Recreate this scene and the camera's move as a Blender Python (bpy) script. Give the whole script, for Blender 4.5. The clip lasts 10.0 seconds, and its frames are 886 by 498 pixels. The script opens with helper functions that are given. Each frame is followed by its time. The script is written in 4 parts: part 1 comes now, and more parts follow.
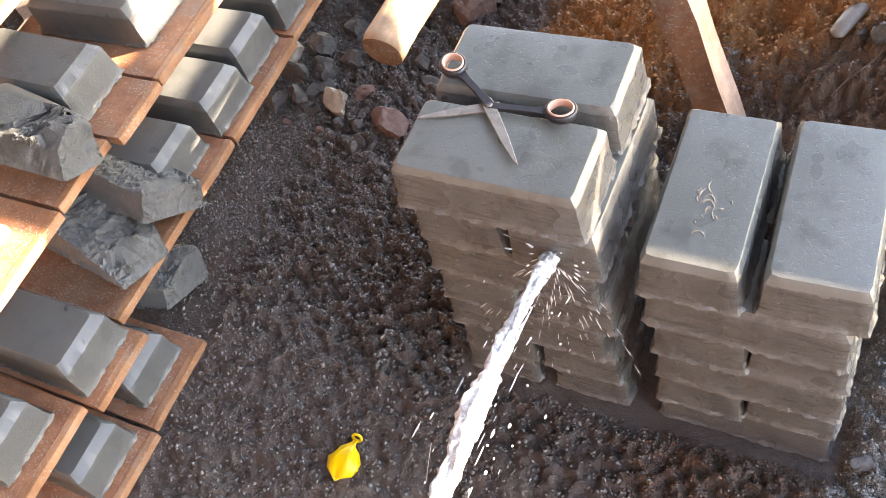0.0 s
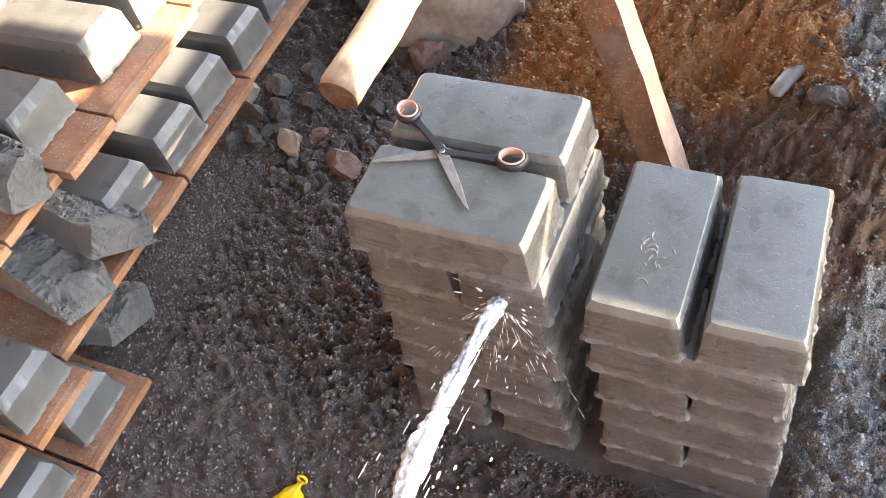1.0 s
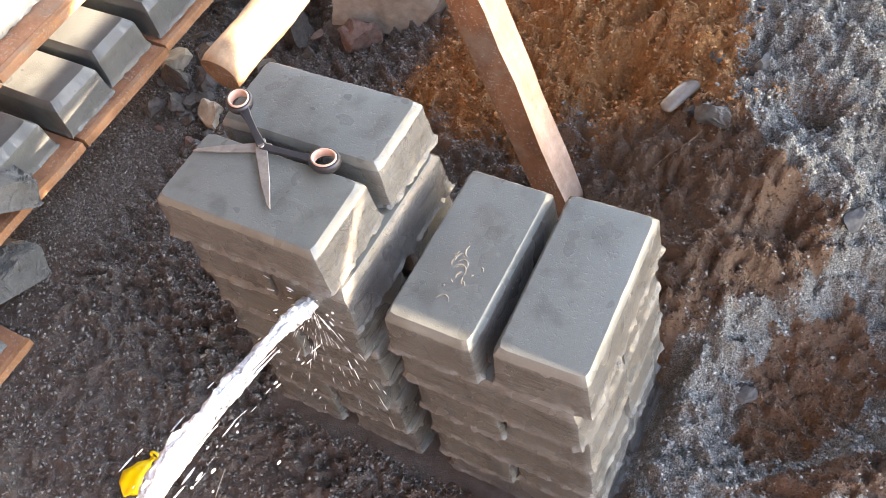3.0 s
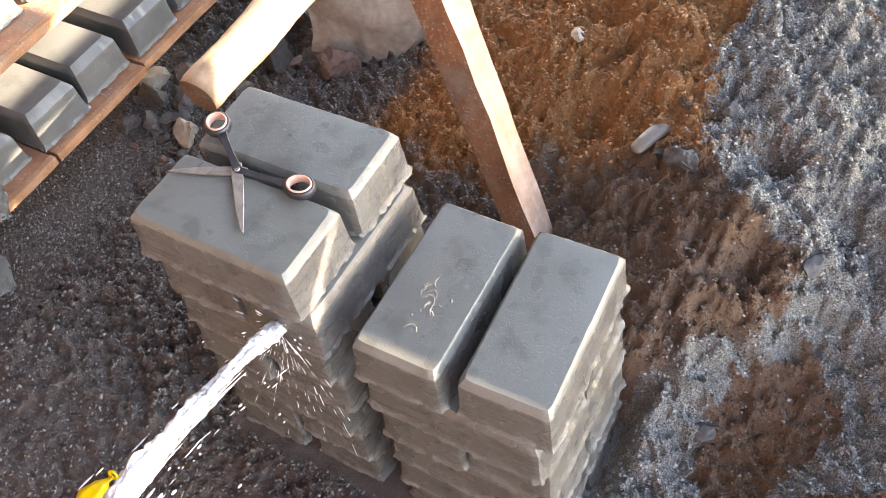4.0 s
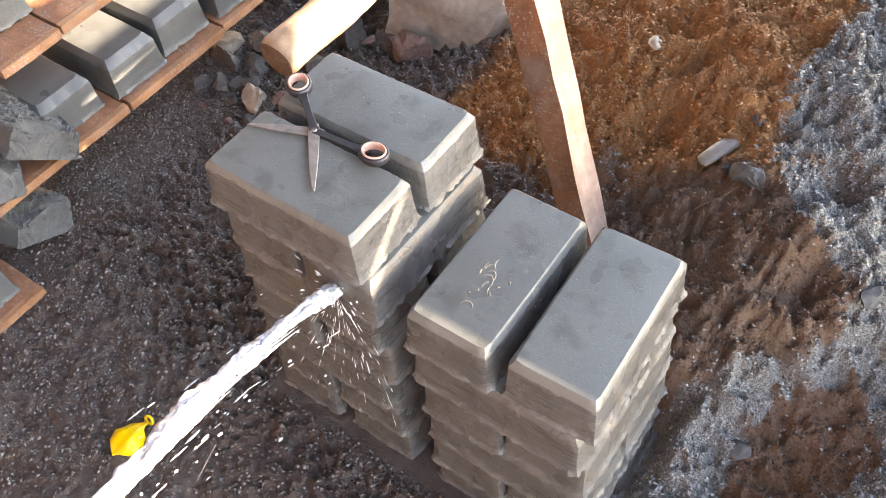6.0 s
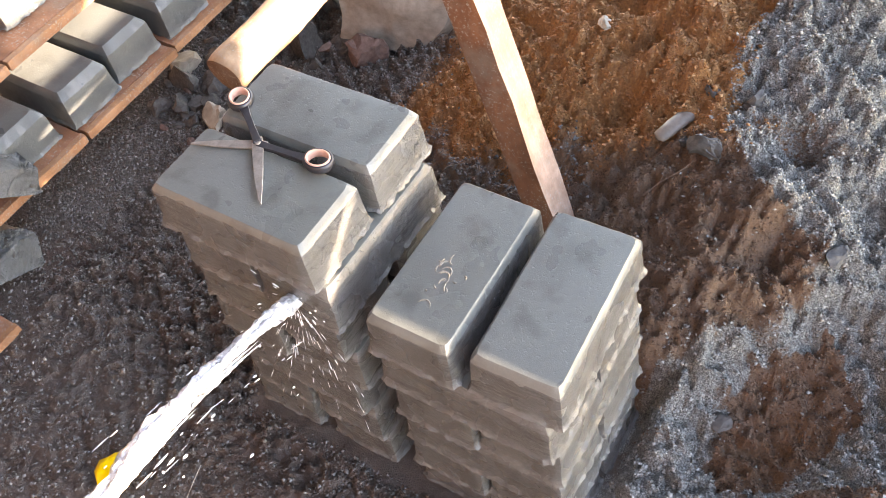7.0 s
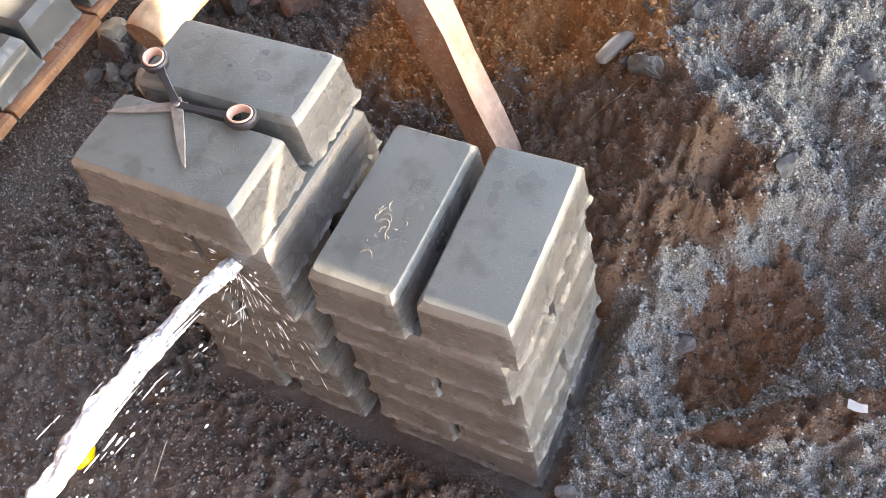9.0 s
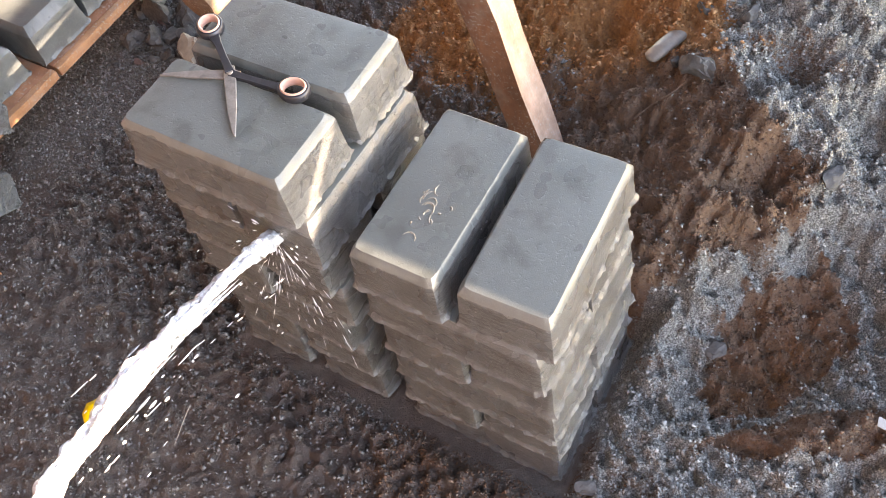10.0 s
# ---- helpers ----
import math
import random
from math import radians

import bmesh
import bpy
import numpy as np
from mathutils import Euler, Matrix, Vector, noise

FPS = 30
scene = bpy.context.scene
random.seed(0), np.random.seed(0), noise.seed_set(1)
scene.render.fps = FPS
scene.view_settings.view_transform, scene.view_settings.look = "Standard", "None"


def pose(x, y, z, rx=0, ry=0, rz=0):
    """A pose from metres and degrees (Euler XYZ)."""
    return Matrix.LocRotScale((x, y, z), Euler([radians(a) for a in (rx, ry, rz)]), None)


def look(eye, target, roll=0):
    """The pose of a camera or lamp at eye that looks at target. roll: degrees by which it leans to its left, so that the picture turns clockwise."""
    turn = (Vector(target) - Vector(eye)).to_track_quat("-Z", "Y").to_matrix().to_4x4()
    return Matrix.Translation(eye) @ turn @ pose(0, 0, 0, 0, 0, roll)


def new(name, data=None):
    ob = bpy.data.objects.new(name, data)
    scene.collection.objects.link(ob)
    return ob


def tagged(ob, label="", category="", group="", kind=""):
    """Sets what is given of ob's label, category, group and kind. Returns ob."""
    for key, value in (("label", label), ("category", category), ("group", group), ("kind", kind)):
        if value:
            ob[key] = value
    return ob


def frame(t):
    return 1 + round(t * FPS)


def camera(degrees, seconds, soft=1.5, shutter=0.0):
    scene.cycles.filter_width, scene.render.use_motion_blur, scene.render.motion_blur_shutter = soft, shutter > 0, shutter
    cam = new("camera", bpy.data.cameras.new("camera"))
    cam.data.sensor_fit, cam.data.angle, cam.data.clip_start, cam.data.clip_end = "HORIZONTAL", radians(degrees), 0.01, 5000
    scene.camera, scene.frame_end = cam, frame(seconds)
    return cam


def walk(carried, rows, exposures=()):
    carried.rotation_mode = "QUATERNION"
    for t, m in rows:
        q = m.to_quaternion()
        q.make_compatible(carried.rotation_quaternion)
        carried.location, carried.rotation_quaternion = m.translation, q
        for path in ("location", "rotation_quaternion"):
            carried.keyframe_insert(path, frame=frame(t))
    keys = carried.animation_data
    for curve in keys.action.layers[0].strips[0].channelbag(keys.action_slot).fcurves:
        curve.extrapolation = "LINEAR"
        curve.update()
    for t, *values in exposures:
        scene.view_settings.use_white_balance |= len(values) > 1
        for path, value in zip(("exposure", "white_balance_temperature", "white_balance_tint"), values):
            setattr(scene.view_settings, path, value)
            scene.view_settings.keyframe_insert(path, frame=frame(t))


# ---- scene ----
cam = camera(52.6, 10.0, soft=0.5)
PATH = [
    (0, (0.621, -0.648, 1.707), (-0.152, 0.208, 0.073), -23.0),
    (0.5, (0.634, -0.645, 1.712), (-0.047, 0.326, 0.102), -17.5),
    (1, (0.629, -0.659, 1.724), (-0.065, 0.317, 0.122), -16.3),
    (1.5, (0.651, -0.652, 1.72), (-0.033, 0.318, 0.11), -15.6),
    (2, (0.775, -0.567, 1.697), (-0.022, 0.342, 0.103), -13.7),
    (2.5, (0.884, -0.471, 1.675), (0.13, 0.415, 0.048), -13.7),
    (3, (0.915, -0.455, 1.674), (0.159, 0.428, 0.046), -15.5),
    (3.2, (0.924, -0.453, 1.663), (0.173, 0.438, 0.037), -15.6),
    (4.3, (0.909, -0.476, 1.699), (0.173, 0.495, 0.113), -7.1),
    (4.5, (0.874, -0.498, 1.698), (0.099, 0.457, 0.121), -5.2),
    (5, (0.841, -0.491, 1.698), (0.048, 0.458, 0.127), -2.5),
    (5.5, (0.85, -0.511, 1.694), (0.092, 0.476, 0.129), -0.8),
    (6, (0.896, -0.521, 1.682), (0.12, 0.413, 0.093), -5.6),
    (6.2, (0.913, -0.516, 1.677), (0.156, 0.398, 0.067), -7.3),
    (7.3, (0.956, -0.474, 1.663), (0.173, 0.456, 0.076), -11.6),
    (7.5, (0.955, -0.488, 1.642), (0.193, 0.394, 0.017), -10.9),
    (8, (0.975, -0.457, 1.638), (0.247, 0.421, -0.005), -13.7),
    (8.5, (0.976, -0.447, 1.636), (0.269, 0.44, -0.012), -13.8),
    (9, (0.987, -0.438, 1.627), (0.291, 0.427, -0.036), -15.9),
    (9.5, (0.972, -0.444, 1.621), (0.294, 0.407, -0.057), -13.9),
    (10, (0.946, -0.455, 1.63), (0.237, 0.372, -0.047), -13.2),
]
walk(cam, [(t, look(eye, target, roll)) for t, eye, target, roll in PATH], [(0.0, 3.94, 8750, 20.0), (10.0, 3.94, 8750, 20.0)])

# ---- world, sun and exposure ----
SUN_AZ, SUN_EL = radians(32), radians(24)      # sun stands low, off +x and a little towards +y
world = bpy.data.worlds.new("sky")
scene.world = world
world.use_nodes = True
wn = world.node_tree.nodes
sky = wn.new("ShaderNodeTexSky")
sky.sky_type = "NISHITA"
sky.sun_disc = False
sky.dust_density, sky.air_density = 0.25, 1.0
sky.sun_elevation = SUN_EL
sky.sun_rotation = radians(90) - SUN_AZ
wn["Background"].inputs["Strength"].default_value = 0.14
world.node_tree.links.new(sky.outputs[0], wn["Background"].inputs["Color"])
sun = new("sun", bpy.data.lights.new("sun", "SUN"))
sun.data.energy, sun.data.angle, sun.data.color = 4.0, radians(0.53), (1.0, 0.93, 0.83)
sun_way = Vector((math.cos(SUN_EL) * math.cos(SUN_AZ), math.cos(SUN_EL) * math.sin(SUN_AZ), math.sin(SUN_EL)))
sun.matrix_world = look(sun_way * 10, (0, 0, 0))

rng = random.Random(7)


# ---- materials ----
class Mat:
    """A node material and short ways to wire it."""

    def __init__(self, name, rough=0.7, metal=0.0):
        self.m = bpy.data.materials.new(name)
        self.m.use_nodes = True
        self.t = self.m.node_tree
        self.b = self.t.nodes["Principled BSDF"]
        self.b.inputs["Roughness"].default_value = rough
        self.b.inputs["Metallic"].default_value = metal
        self.coord = self.t.nodes.new("ShaderNodeTexCoord").outputs["Object"]

    def node(self, kind, **ins):
        n = self.t.nodes.new(kind)
        for k, v in ins.items():
            s = n.inputs[k.replace("_", " ")]
            if hasattr(v, "is_output"):
                self.t.links.new(v, s)
            else:
                s.default_value = v
        return n

    def noise(self, scale, detail=4.0, rough=0.6, vec=None, w=None):
        n = self.node("ShaderNodeTexNoise", Vector=vec or self.coord, Scale=scale, Detail=detail, Roughness=rough)
        return n.outputs["Fac"]

    def ramp(self, fac, *stops):
        n = self.t.nodes.new("ShaderNodeValToRGB")
        self.t.links.new(fac, n.inputs["Fac"])
        e = n.color_ramp.elements
        while len(e) < len(stops):
            e.new(0.5)
        for el, (p, c) in zip(e, stops):
            el.position = p
            el.color = (c, c, c, 1) if isinstance(c, (int, float)) else (*c, 1)
        return n.outputs["Color"]

    def mix(self, fac, a, b, mode="MIX"):
        n = self.t.nodes.new("ShaderNodeMix")
        n.data_type, n.blend_type = "RGBA", mode
        for sock, v in ((n.inputs[0], fac), (n.inputs[6], a), (n.inputs[7], b)):
            if hasattr(v, "is_output"):
                self.t.links.new(v, sock)
            else:
                sock.default_value = v if isinstance(v, (int, float)) else (*v, 1)
        return n.outputs[2]

    def math(self, op, a, b=0.0):
        n = self.t.nodes.new("ShaderNodeMath")
        n.operation = op
        for sock, v in zip(n.inputs, (a, b)):
            if hasattr(v, "is_output"):
                self.t.links.new(v, sock)
            else:
                sock.default_value = v
        return n.outputs[0]

    def shifted(self):
        """Object coordinates moved by a random amount for each object."""
        r = self.t.nodes.new("ShaderNodeObjectInfo").outputs["Random"]
        c = self.node("ShaderNodeCombineXYZ", X=self.math("MULTIPLY", r, 13.0), Y=self.math("MULTIPLY", r, 29.0), Z=self.math("MULTIPLY", r, 7.0))
        v = self.t.nodes.new("ShaderNodeVectorMath")
        self.t.links.new(self.coord, v.inputs[0])
        self.t.links.new(c.outputs[0], v.inputs[1])
        self.rand = r
        return v.outputs[0]

    def done(self, color=None, rough=None, bumps=()):
        for v, name in ((color, "Base Color"), (rough, "Roughness")):
            if v is None:
                continue
            if hasattr(v, "is_output"):
                self.t.links.new(v, self.b.inputs[name])
            else:
                self.b.inputs[name].default_value = v if isinstance(v, (int, float)) else (*v, 1)
        last = None
        for h, strength, dist in bumps:
            n = self.node("ShaderNodeBump", Height=h, Strength=strength, Distance=dist)
            if last:
                self.t.links.new(last, n.inputs["Normal"])
            last = n.outputs["Normal"]
        if last:
            self.t.links.new(last, self.b.inputs["Normal"])
        return self.m


def concrete(name, base, dark, wet, coarse=1.0, spotty=0.45):
    """Cast concrete: base colour, colour of the damp stains, gloss, coarseness of the skin."""
    m = Mat(name)
    v = m.shifted()
    big, mid, fine = m.noise(6, 2, 0.5, v), m.noise(95, 5, 0.75, v), m.noise(520, 3, 0.7, v)
    c = m.mix(m.ramp(big, (0.25, 0.0), (0.75, 1.0)), tuple(0.55 * k + 0.45 * d for k, d in zip(base, dark)), base)
    stains = m.ramp(m.noise(21, 2.5, 0.5, v), (0.52, 0.0), (0.66, 1.0))
    c = m.mix(m.math("MULTIPLY", stains, spotty), c, dark)
    c = m.mix(m.math("MULTIPLY", m.ramp(mid, (0.45, 0.0), (0.8, 1.0)), 0.10 + 0.07 * min(coarse, 3.0)), c, tuple(k * 0.55 for k in dark))
    c = m.mix(m.math("MULTIPLY", m.ramp(fine, (0.5, 0.0), (0.7, 1.0)), 0.08 + 0.08 * min(coarse, 3.0)), c, (0.36, 0.36, 0.35))
    c = m.mix(m.math("MULTIPLY", m.rand, 0.20), c, dark)
    m.b.inputs["Coat Weight"].default_value = 0.28 if wet < 0.4 else 0.0
    m.b.inputs["Coat Roughness"].default_value = 0.20
    r = m.ramp(m.noise(16, 2, 0.5, v), (0.25, wet), (0.8, wet + 0.24))
    if coarse > 2.5 and wet < 0.4:
        lines = m.noise(1.0, 4, 0.6, m.node("ShaderNodeMapping", Vector=v, Scale=(13, 13, 170)).outputs[0])
        c = m.mix(m.math("MULTIPLY", m.ramp(lines, (0.36, 1.0), (0.50, 0.0)), 0.45), c, tuple(k * 0.55 for k in dark))
        c = m.mix(m.math("MULTIPLY", m.ramp(lines, (0.64, 0.0), (0.74, 1.0)), 0.12), c, (0.32, 0.32, 0.31))
    edge = m.ramp(m.t.nodes.new("ShaderNodeNewGeometry").outputs["Pointiness"], (0.52, 0.0), (0.58, 1.0))
    c = m.mix(m.math("MULTIPLY", edge, m.ramp(m.noise(70, 4, 0.7, v), (0.42, 0.0), (0.66, 0.35))), c, (0.31, 0.315, 0.32))
    pits = m.ramp(m.noise(190, 2, 0.5, v), (0.28, 0.0), (0.40, 1.0))
    return m.done(c, r, ((pits, min(0.3 * coarse, 1.0), 0.002), (m.noise(130, 4, 0.75, v), min(0.14 * coarse, 1.0), 0.004), (fine, min(0.3 * coarse, 1.0), 0.0012)))


CONCRETE = concrete("smooth_wet_concrete", (0.150, 0.158, 0.147), (0.072, 0.076, 0.068), 0.22, 0.6, 0.6)
# rough sides; the darker, warmer tone paints in dim brown bounce light
SIDE_CONCRETE = concrete("dim_side_concrete", (0.145, 0.143, 0.138), (0.058, 0.052, 0.047), 0.16, 3.0)
# rack blocks: darker, bluer copies with the rack's shade in their colour
SHADED_FRESH = concrete("shaded_fresh_concrete", (0.105, 0.118, 0.120), (0.055, 0.062, 0.062), 0.24, 0.9, 0.5)
SHADED_FRESH_SIDE = concrete("shaded_rough_concrete", (0.100, 0.110, 0.112), (0.050, 0.054, 0.054), 0.30, 2.0)
ROUGH_CONCRETE = concrete("broken_concrete", (0.125, 0.132, 0.132), (0.045, 0.048, 0.047), 0.62, 4.0)


def wood(name, light, deep, scale=1.0, rough=0.6, grain=(3, 40, 40)):
    m = Mat(name)
    v = m.shifted()
    mp = m.node("ShaderNodeMapping", Vector=v, Scale=tuple(g * scale for g in grain)).outputs[0]
    g = m.noise(1.0, 6, 0.65, mp)
    c = m.mix(m.ramp(g, (0.3, 0.0), (0.72, 1.0)), deep, light)
    dirt = m.ramp(m.noise(13, 6, 0.75, v), (0.40, 0.0), (0.62, 1.0))
    c = m.mix(m.math("MULTIPLY", dirt, 0.55), c, tuple(k * 0.5 for k in deep))
    cement = m.ramp(m.noise(9, 5, 0.7, v), (0.52, 0.0), (0.68, 1.0))
    c = m.mix(m.math("MULTIPLY", cement, 0.4), c, (0.27, 0.235, 0.20))
    specks = m.ramp(m.math("ADD", m.noise(190, 3, 0.6, v), m.math("MULTIPLY", m.noise(11, 3, 0.6, v), 0.35)), (0.76, 0.0), (0.84, 1.0))
    c = m.mix(m.math("MULTIPLY", specks, 0.7), c, (0.36, 0.32, 0.28))
    return m.done(c, m.ramp(g, (0.3, rough - 0.15), (0.7, rough + 0.15)), ((g, 0.5, 0.003), (m.noise(110, 3, 0.6, v), 0.3, 0.002)))


BOARD = wood("muddy_orange_board", (0.42, 0.195, 0.105), (0.24, 0.105, 0.06))
# paler copy of the board; sunlight on the edge is in its colour
LIT_EDGE = wood("lit_board_edge", (0.50, 0.27, 0.15), (0.26, 0.11, 0.05), grain=(40, 3, 40))
# end grain of the log, darkened to hold the end face's shade
SHADED_END_GRAIN = wood("shaded_log_end_grain", (0.26, 0.15, 0.09), (0.13, 0.07, 0.04), grain=(60, 60, 60))
BARK = wood("peeled_log", (0.56, 0.40, 0.27), (0.34, 0.20, 0.11), grain=(30, 6, 30))
POST = wood("pale_sawn_timber", (0.60, 0.40, 0.31), (0.40, 0.23, 0.16), grain=(40, 40, 4))
POST_BARK = wood("reddish_bark", (0.32, 0.13, 0.065), (0.17, 0.066, 0.032), grain=(40, 40, 4))
DARK_WOOD = wood("dark_timber", (0.10, 0.07, 0.05), (0.05, 0.035, 0.025))


def plain(name, color, rough=0.5, metal=0.0, vary=0.4, scale=60, bump=0.2):
    m = Mat(name, rough, metal)
    v = m.shifted()
    n = m.noise(scale, 5, 0.65, v)
    c = m.mix(m.math("MULTIPLY", m.ramp(n, (0.35, 0.0), (0.7, 1.0)), vary), color, tuple(k * 0.4 for k in color))
    return m.done(c, m.ramp(n, (0.3, max(rough - 0.12, 0.03)), (0.7, rough + 0.12)), ((n, bump, 0.002),))


STEEL = plain("dull_scissor_steel", (0.36, 0.32, 0.29), 0.55, 0.7, 0.6)
BLACK_STEEL = plain("dark_painted_steel", (0.06, 0.06, 0.07), 0.4, 0.6)
PINK = plain("pink_plastic_lining", (0.72, 0.42, 0.32), 0.45, 0.0, 0.25)
YELLOW = plain("yellow_rubber", (0.80, 0.50, 0.01), 0.32, 0.0, 0.15, 30)
STONE = plain("grey_stone", (0.095, 0.090, 0.086), 0.65, 0.0, 0.8, 110, 1.0)
PALE_STONE = plain("pale_stone", (0.46, 0.40, 0.32), 0.75, 0.0, 0.6, 30, 0.6)
RED_STONE = plain("red_laterite", (0.20, 0.125, 0.105), 0.75, 0.0, 0.8, 70, 1.0)
BOULDER = plain("pinkish_boulder", (0.40, 0.33, 0.27), 0.8, 0.0, 0.55, 45, 0.6)
BROWN_CAP = plain("dusty_brown_plastic", (0.20, 0.13, 0.09), 0.7)
PAPER = plain("scrap_paper", (0.42, 0.40, 0.37), 0.7, 0.0, 0.2)
# sheets and walls of the added, unseen light blockers
BLOCKER_SHEET = plain("dark_blocker_sheet", (0.10, 0.085, 0.07), 0.7, 0.0, 0.5, 4)
BLOCKER_WALL = plain("brown_blocker_wall", (0.12, 0.075, 0.055), 0.9, 0.0, 0.5, 5)

DUSTY = plain("dusty_plastic", (0.21, 0.175, 0.145), 0.38, 0.0, 0.6, 50, 0.5)
m = Mat("white_water", 0.12)
m.t.links.new(m.ramp(m.noise(45, 5, 0.7), (0.48, 0.0), (0.66, 0.8)), m.b.inputs["Transmission Weight"])
m.b.inputs["IOR"].default_value = 1.33
WATER = m.done((0.78, 0.79, 0.80), 0.12, ((m.noise(70, 4, 0.7), 0.8, 0.006),))

# ground: wet dark earth, orange sand and grey grit, mixed by two masks kept on the mesh
m = Mat("earth_sand_and_grit", 0.8)
sand = m.t.nodes.new("ShaderNodeAttribute")
sand.attribute_name = "sand"
grit = m.t.nodes.new("ShaderNodeAttribute")
grit.attribute_name = "grit"
n_big, n_mid, n_fine, n_grain = m.noise(3.5, 4), m.noise(22, 6, 0.7), m.noise(130, 4, 0.7), m.noise(420, 2, 0.6)
earth = m.mix(m.ramp(n_mid, (0.35, 0.0), (0.65, 1.0)), (0.055, 0.045, 0.040), (0.165, 0.135, 0.118))
earth = m.mix(m.math("MULTIPLY", m.ramp(n_big, (0.4, 0.0), (0.65, 1.0)), 0.55), earth, (0.095, 0.050, 0.036))
earth = m.mix(m.math("MULTIPLY", m.ramp(n_grain, (0.58, 0.0), (0.68, 1.0)), 0.4), earth, (0.17, 0.16, 0.15))
sandy = m.mix(m.ramp(n_fine, (0.35, 0.0), (0.68, 1.0)), (0.26, 0.112, 0.040), (0.52, 0.240, 0.085))
sandy = m.mix(m.math("MULTIPLY", m.ramp(n_mid, (0.48, 0.0), (0.72, 1.0)), 0.4), sandy, (0.15, 0.066, 0.030))
grey = m.mix(m.ramp(n_grain, (0.40, 0.0), (0.62, 1.0)), (0.075, 0.071, 0.065), (0.46, 0.45, 0.42))
# dark spots and pockets painted in as shade between grains and clumps
grey = m.mix(m.math("MULTIPLY", m.ramp(n_fine, (0.45, 0.0), (0.7, 1.0)), 0.4), grey, (0.13, 0.12, 0.112))
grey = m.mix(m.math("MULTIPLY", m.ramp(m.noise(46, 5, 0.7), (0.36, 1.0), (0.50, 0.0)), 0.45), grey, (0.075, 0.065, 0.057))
col = m.mix(sand.outputs["Fac"], earth, sandy)
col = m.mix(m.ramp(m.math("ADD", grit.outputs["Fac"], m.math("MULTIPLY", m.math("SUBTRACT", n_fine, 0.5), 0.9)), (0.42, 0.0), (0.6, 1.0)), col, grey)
wet_or_dry = m.mix(m.math("MAXIMUM", sand.outputs["Fac"], grit.outputs["Fac"]), m.ramp(n_mid, (0.3, 0.22), (0.7, 0.60)), m.ramp(n_mid, (0.3, 0.50), (0.7, 0.85)))
GROUND = m.done(col, wet_or_dry, ((n_mid, 0.7, 0.014), (n_fine, 1.0, 0.010), (n_grain, 1.0, 0.005)))


# ---- mesh helpers ----
def mesh_from(name, verts, faces, material, smooth=True):
    me = bpy.data.meshes.new(name)
    me.from_pydata([tuple(v) for v in verts], [], faces)
    me.materials.append(material)
    me.polygons.foreach_set("use_smooth", [smooth] * len(me.polygons))
    me.update()
    return me


def part(name, data, parent=None, label="", m=None):
    ob = new(name, data)
    if parent:
        ob.parent = parent
    if m is not None:
        ob.matrix_basis = m
    return tagged(ob, label) if label else ob


def lattice(seed, n=96):
    return np.random.RandomState(seed).rand(n, n)


def value_noise(x, y, scale, seed):
    """Smooth noise of about -1 to 1 on arrays."""
    g = lattice(seed)
    n = g.shape[0]
    u, v = x * scale + 1000.3, y * scale + 1000.7
    i, j = np.floor(u).astype(int), np.floor(v).astype(int)
    f, h = u - i, v - j
    f, h = f * f * (3 - 2 * f), h * h * (3 - 2 * h)
    a, b, c, d = g[i % n, j % n], g[(i + 1) % n, j % n], g[i % n, (j + 1) % n], g[(i + 1) % n, (j + 1) % n]
    return 2 * ((a * (1 - f) + b * f) * (1 - h) + (c * (1 - f) + d * f) * h) - 1


def bump(x, y, cx, cy, sx, sy=None, turn=0.0):
    sy = sy or sx
    c, s = math.cos(turn), math.sin(turn)
    u, v = (x - cx) * c + (y - cy) * s, -(x - cx) * s + (y - cy) * c
    return np.exp(-0.5 * ((u / sx) ** 2 + (v / sy) ** 2))


def smooth_step(v, a, b):
    t = np.clip((v - a) / (b - a), 0, 1)
    return t * t * (3 - 2 * t)


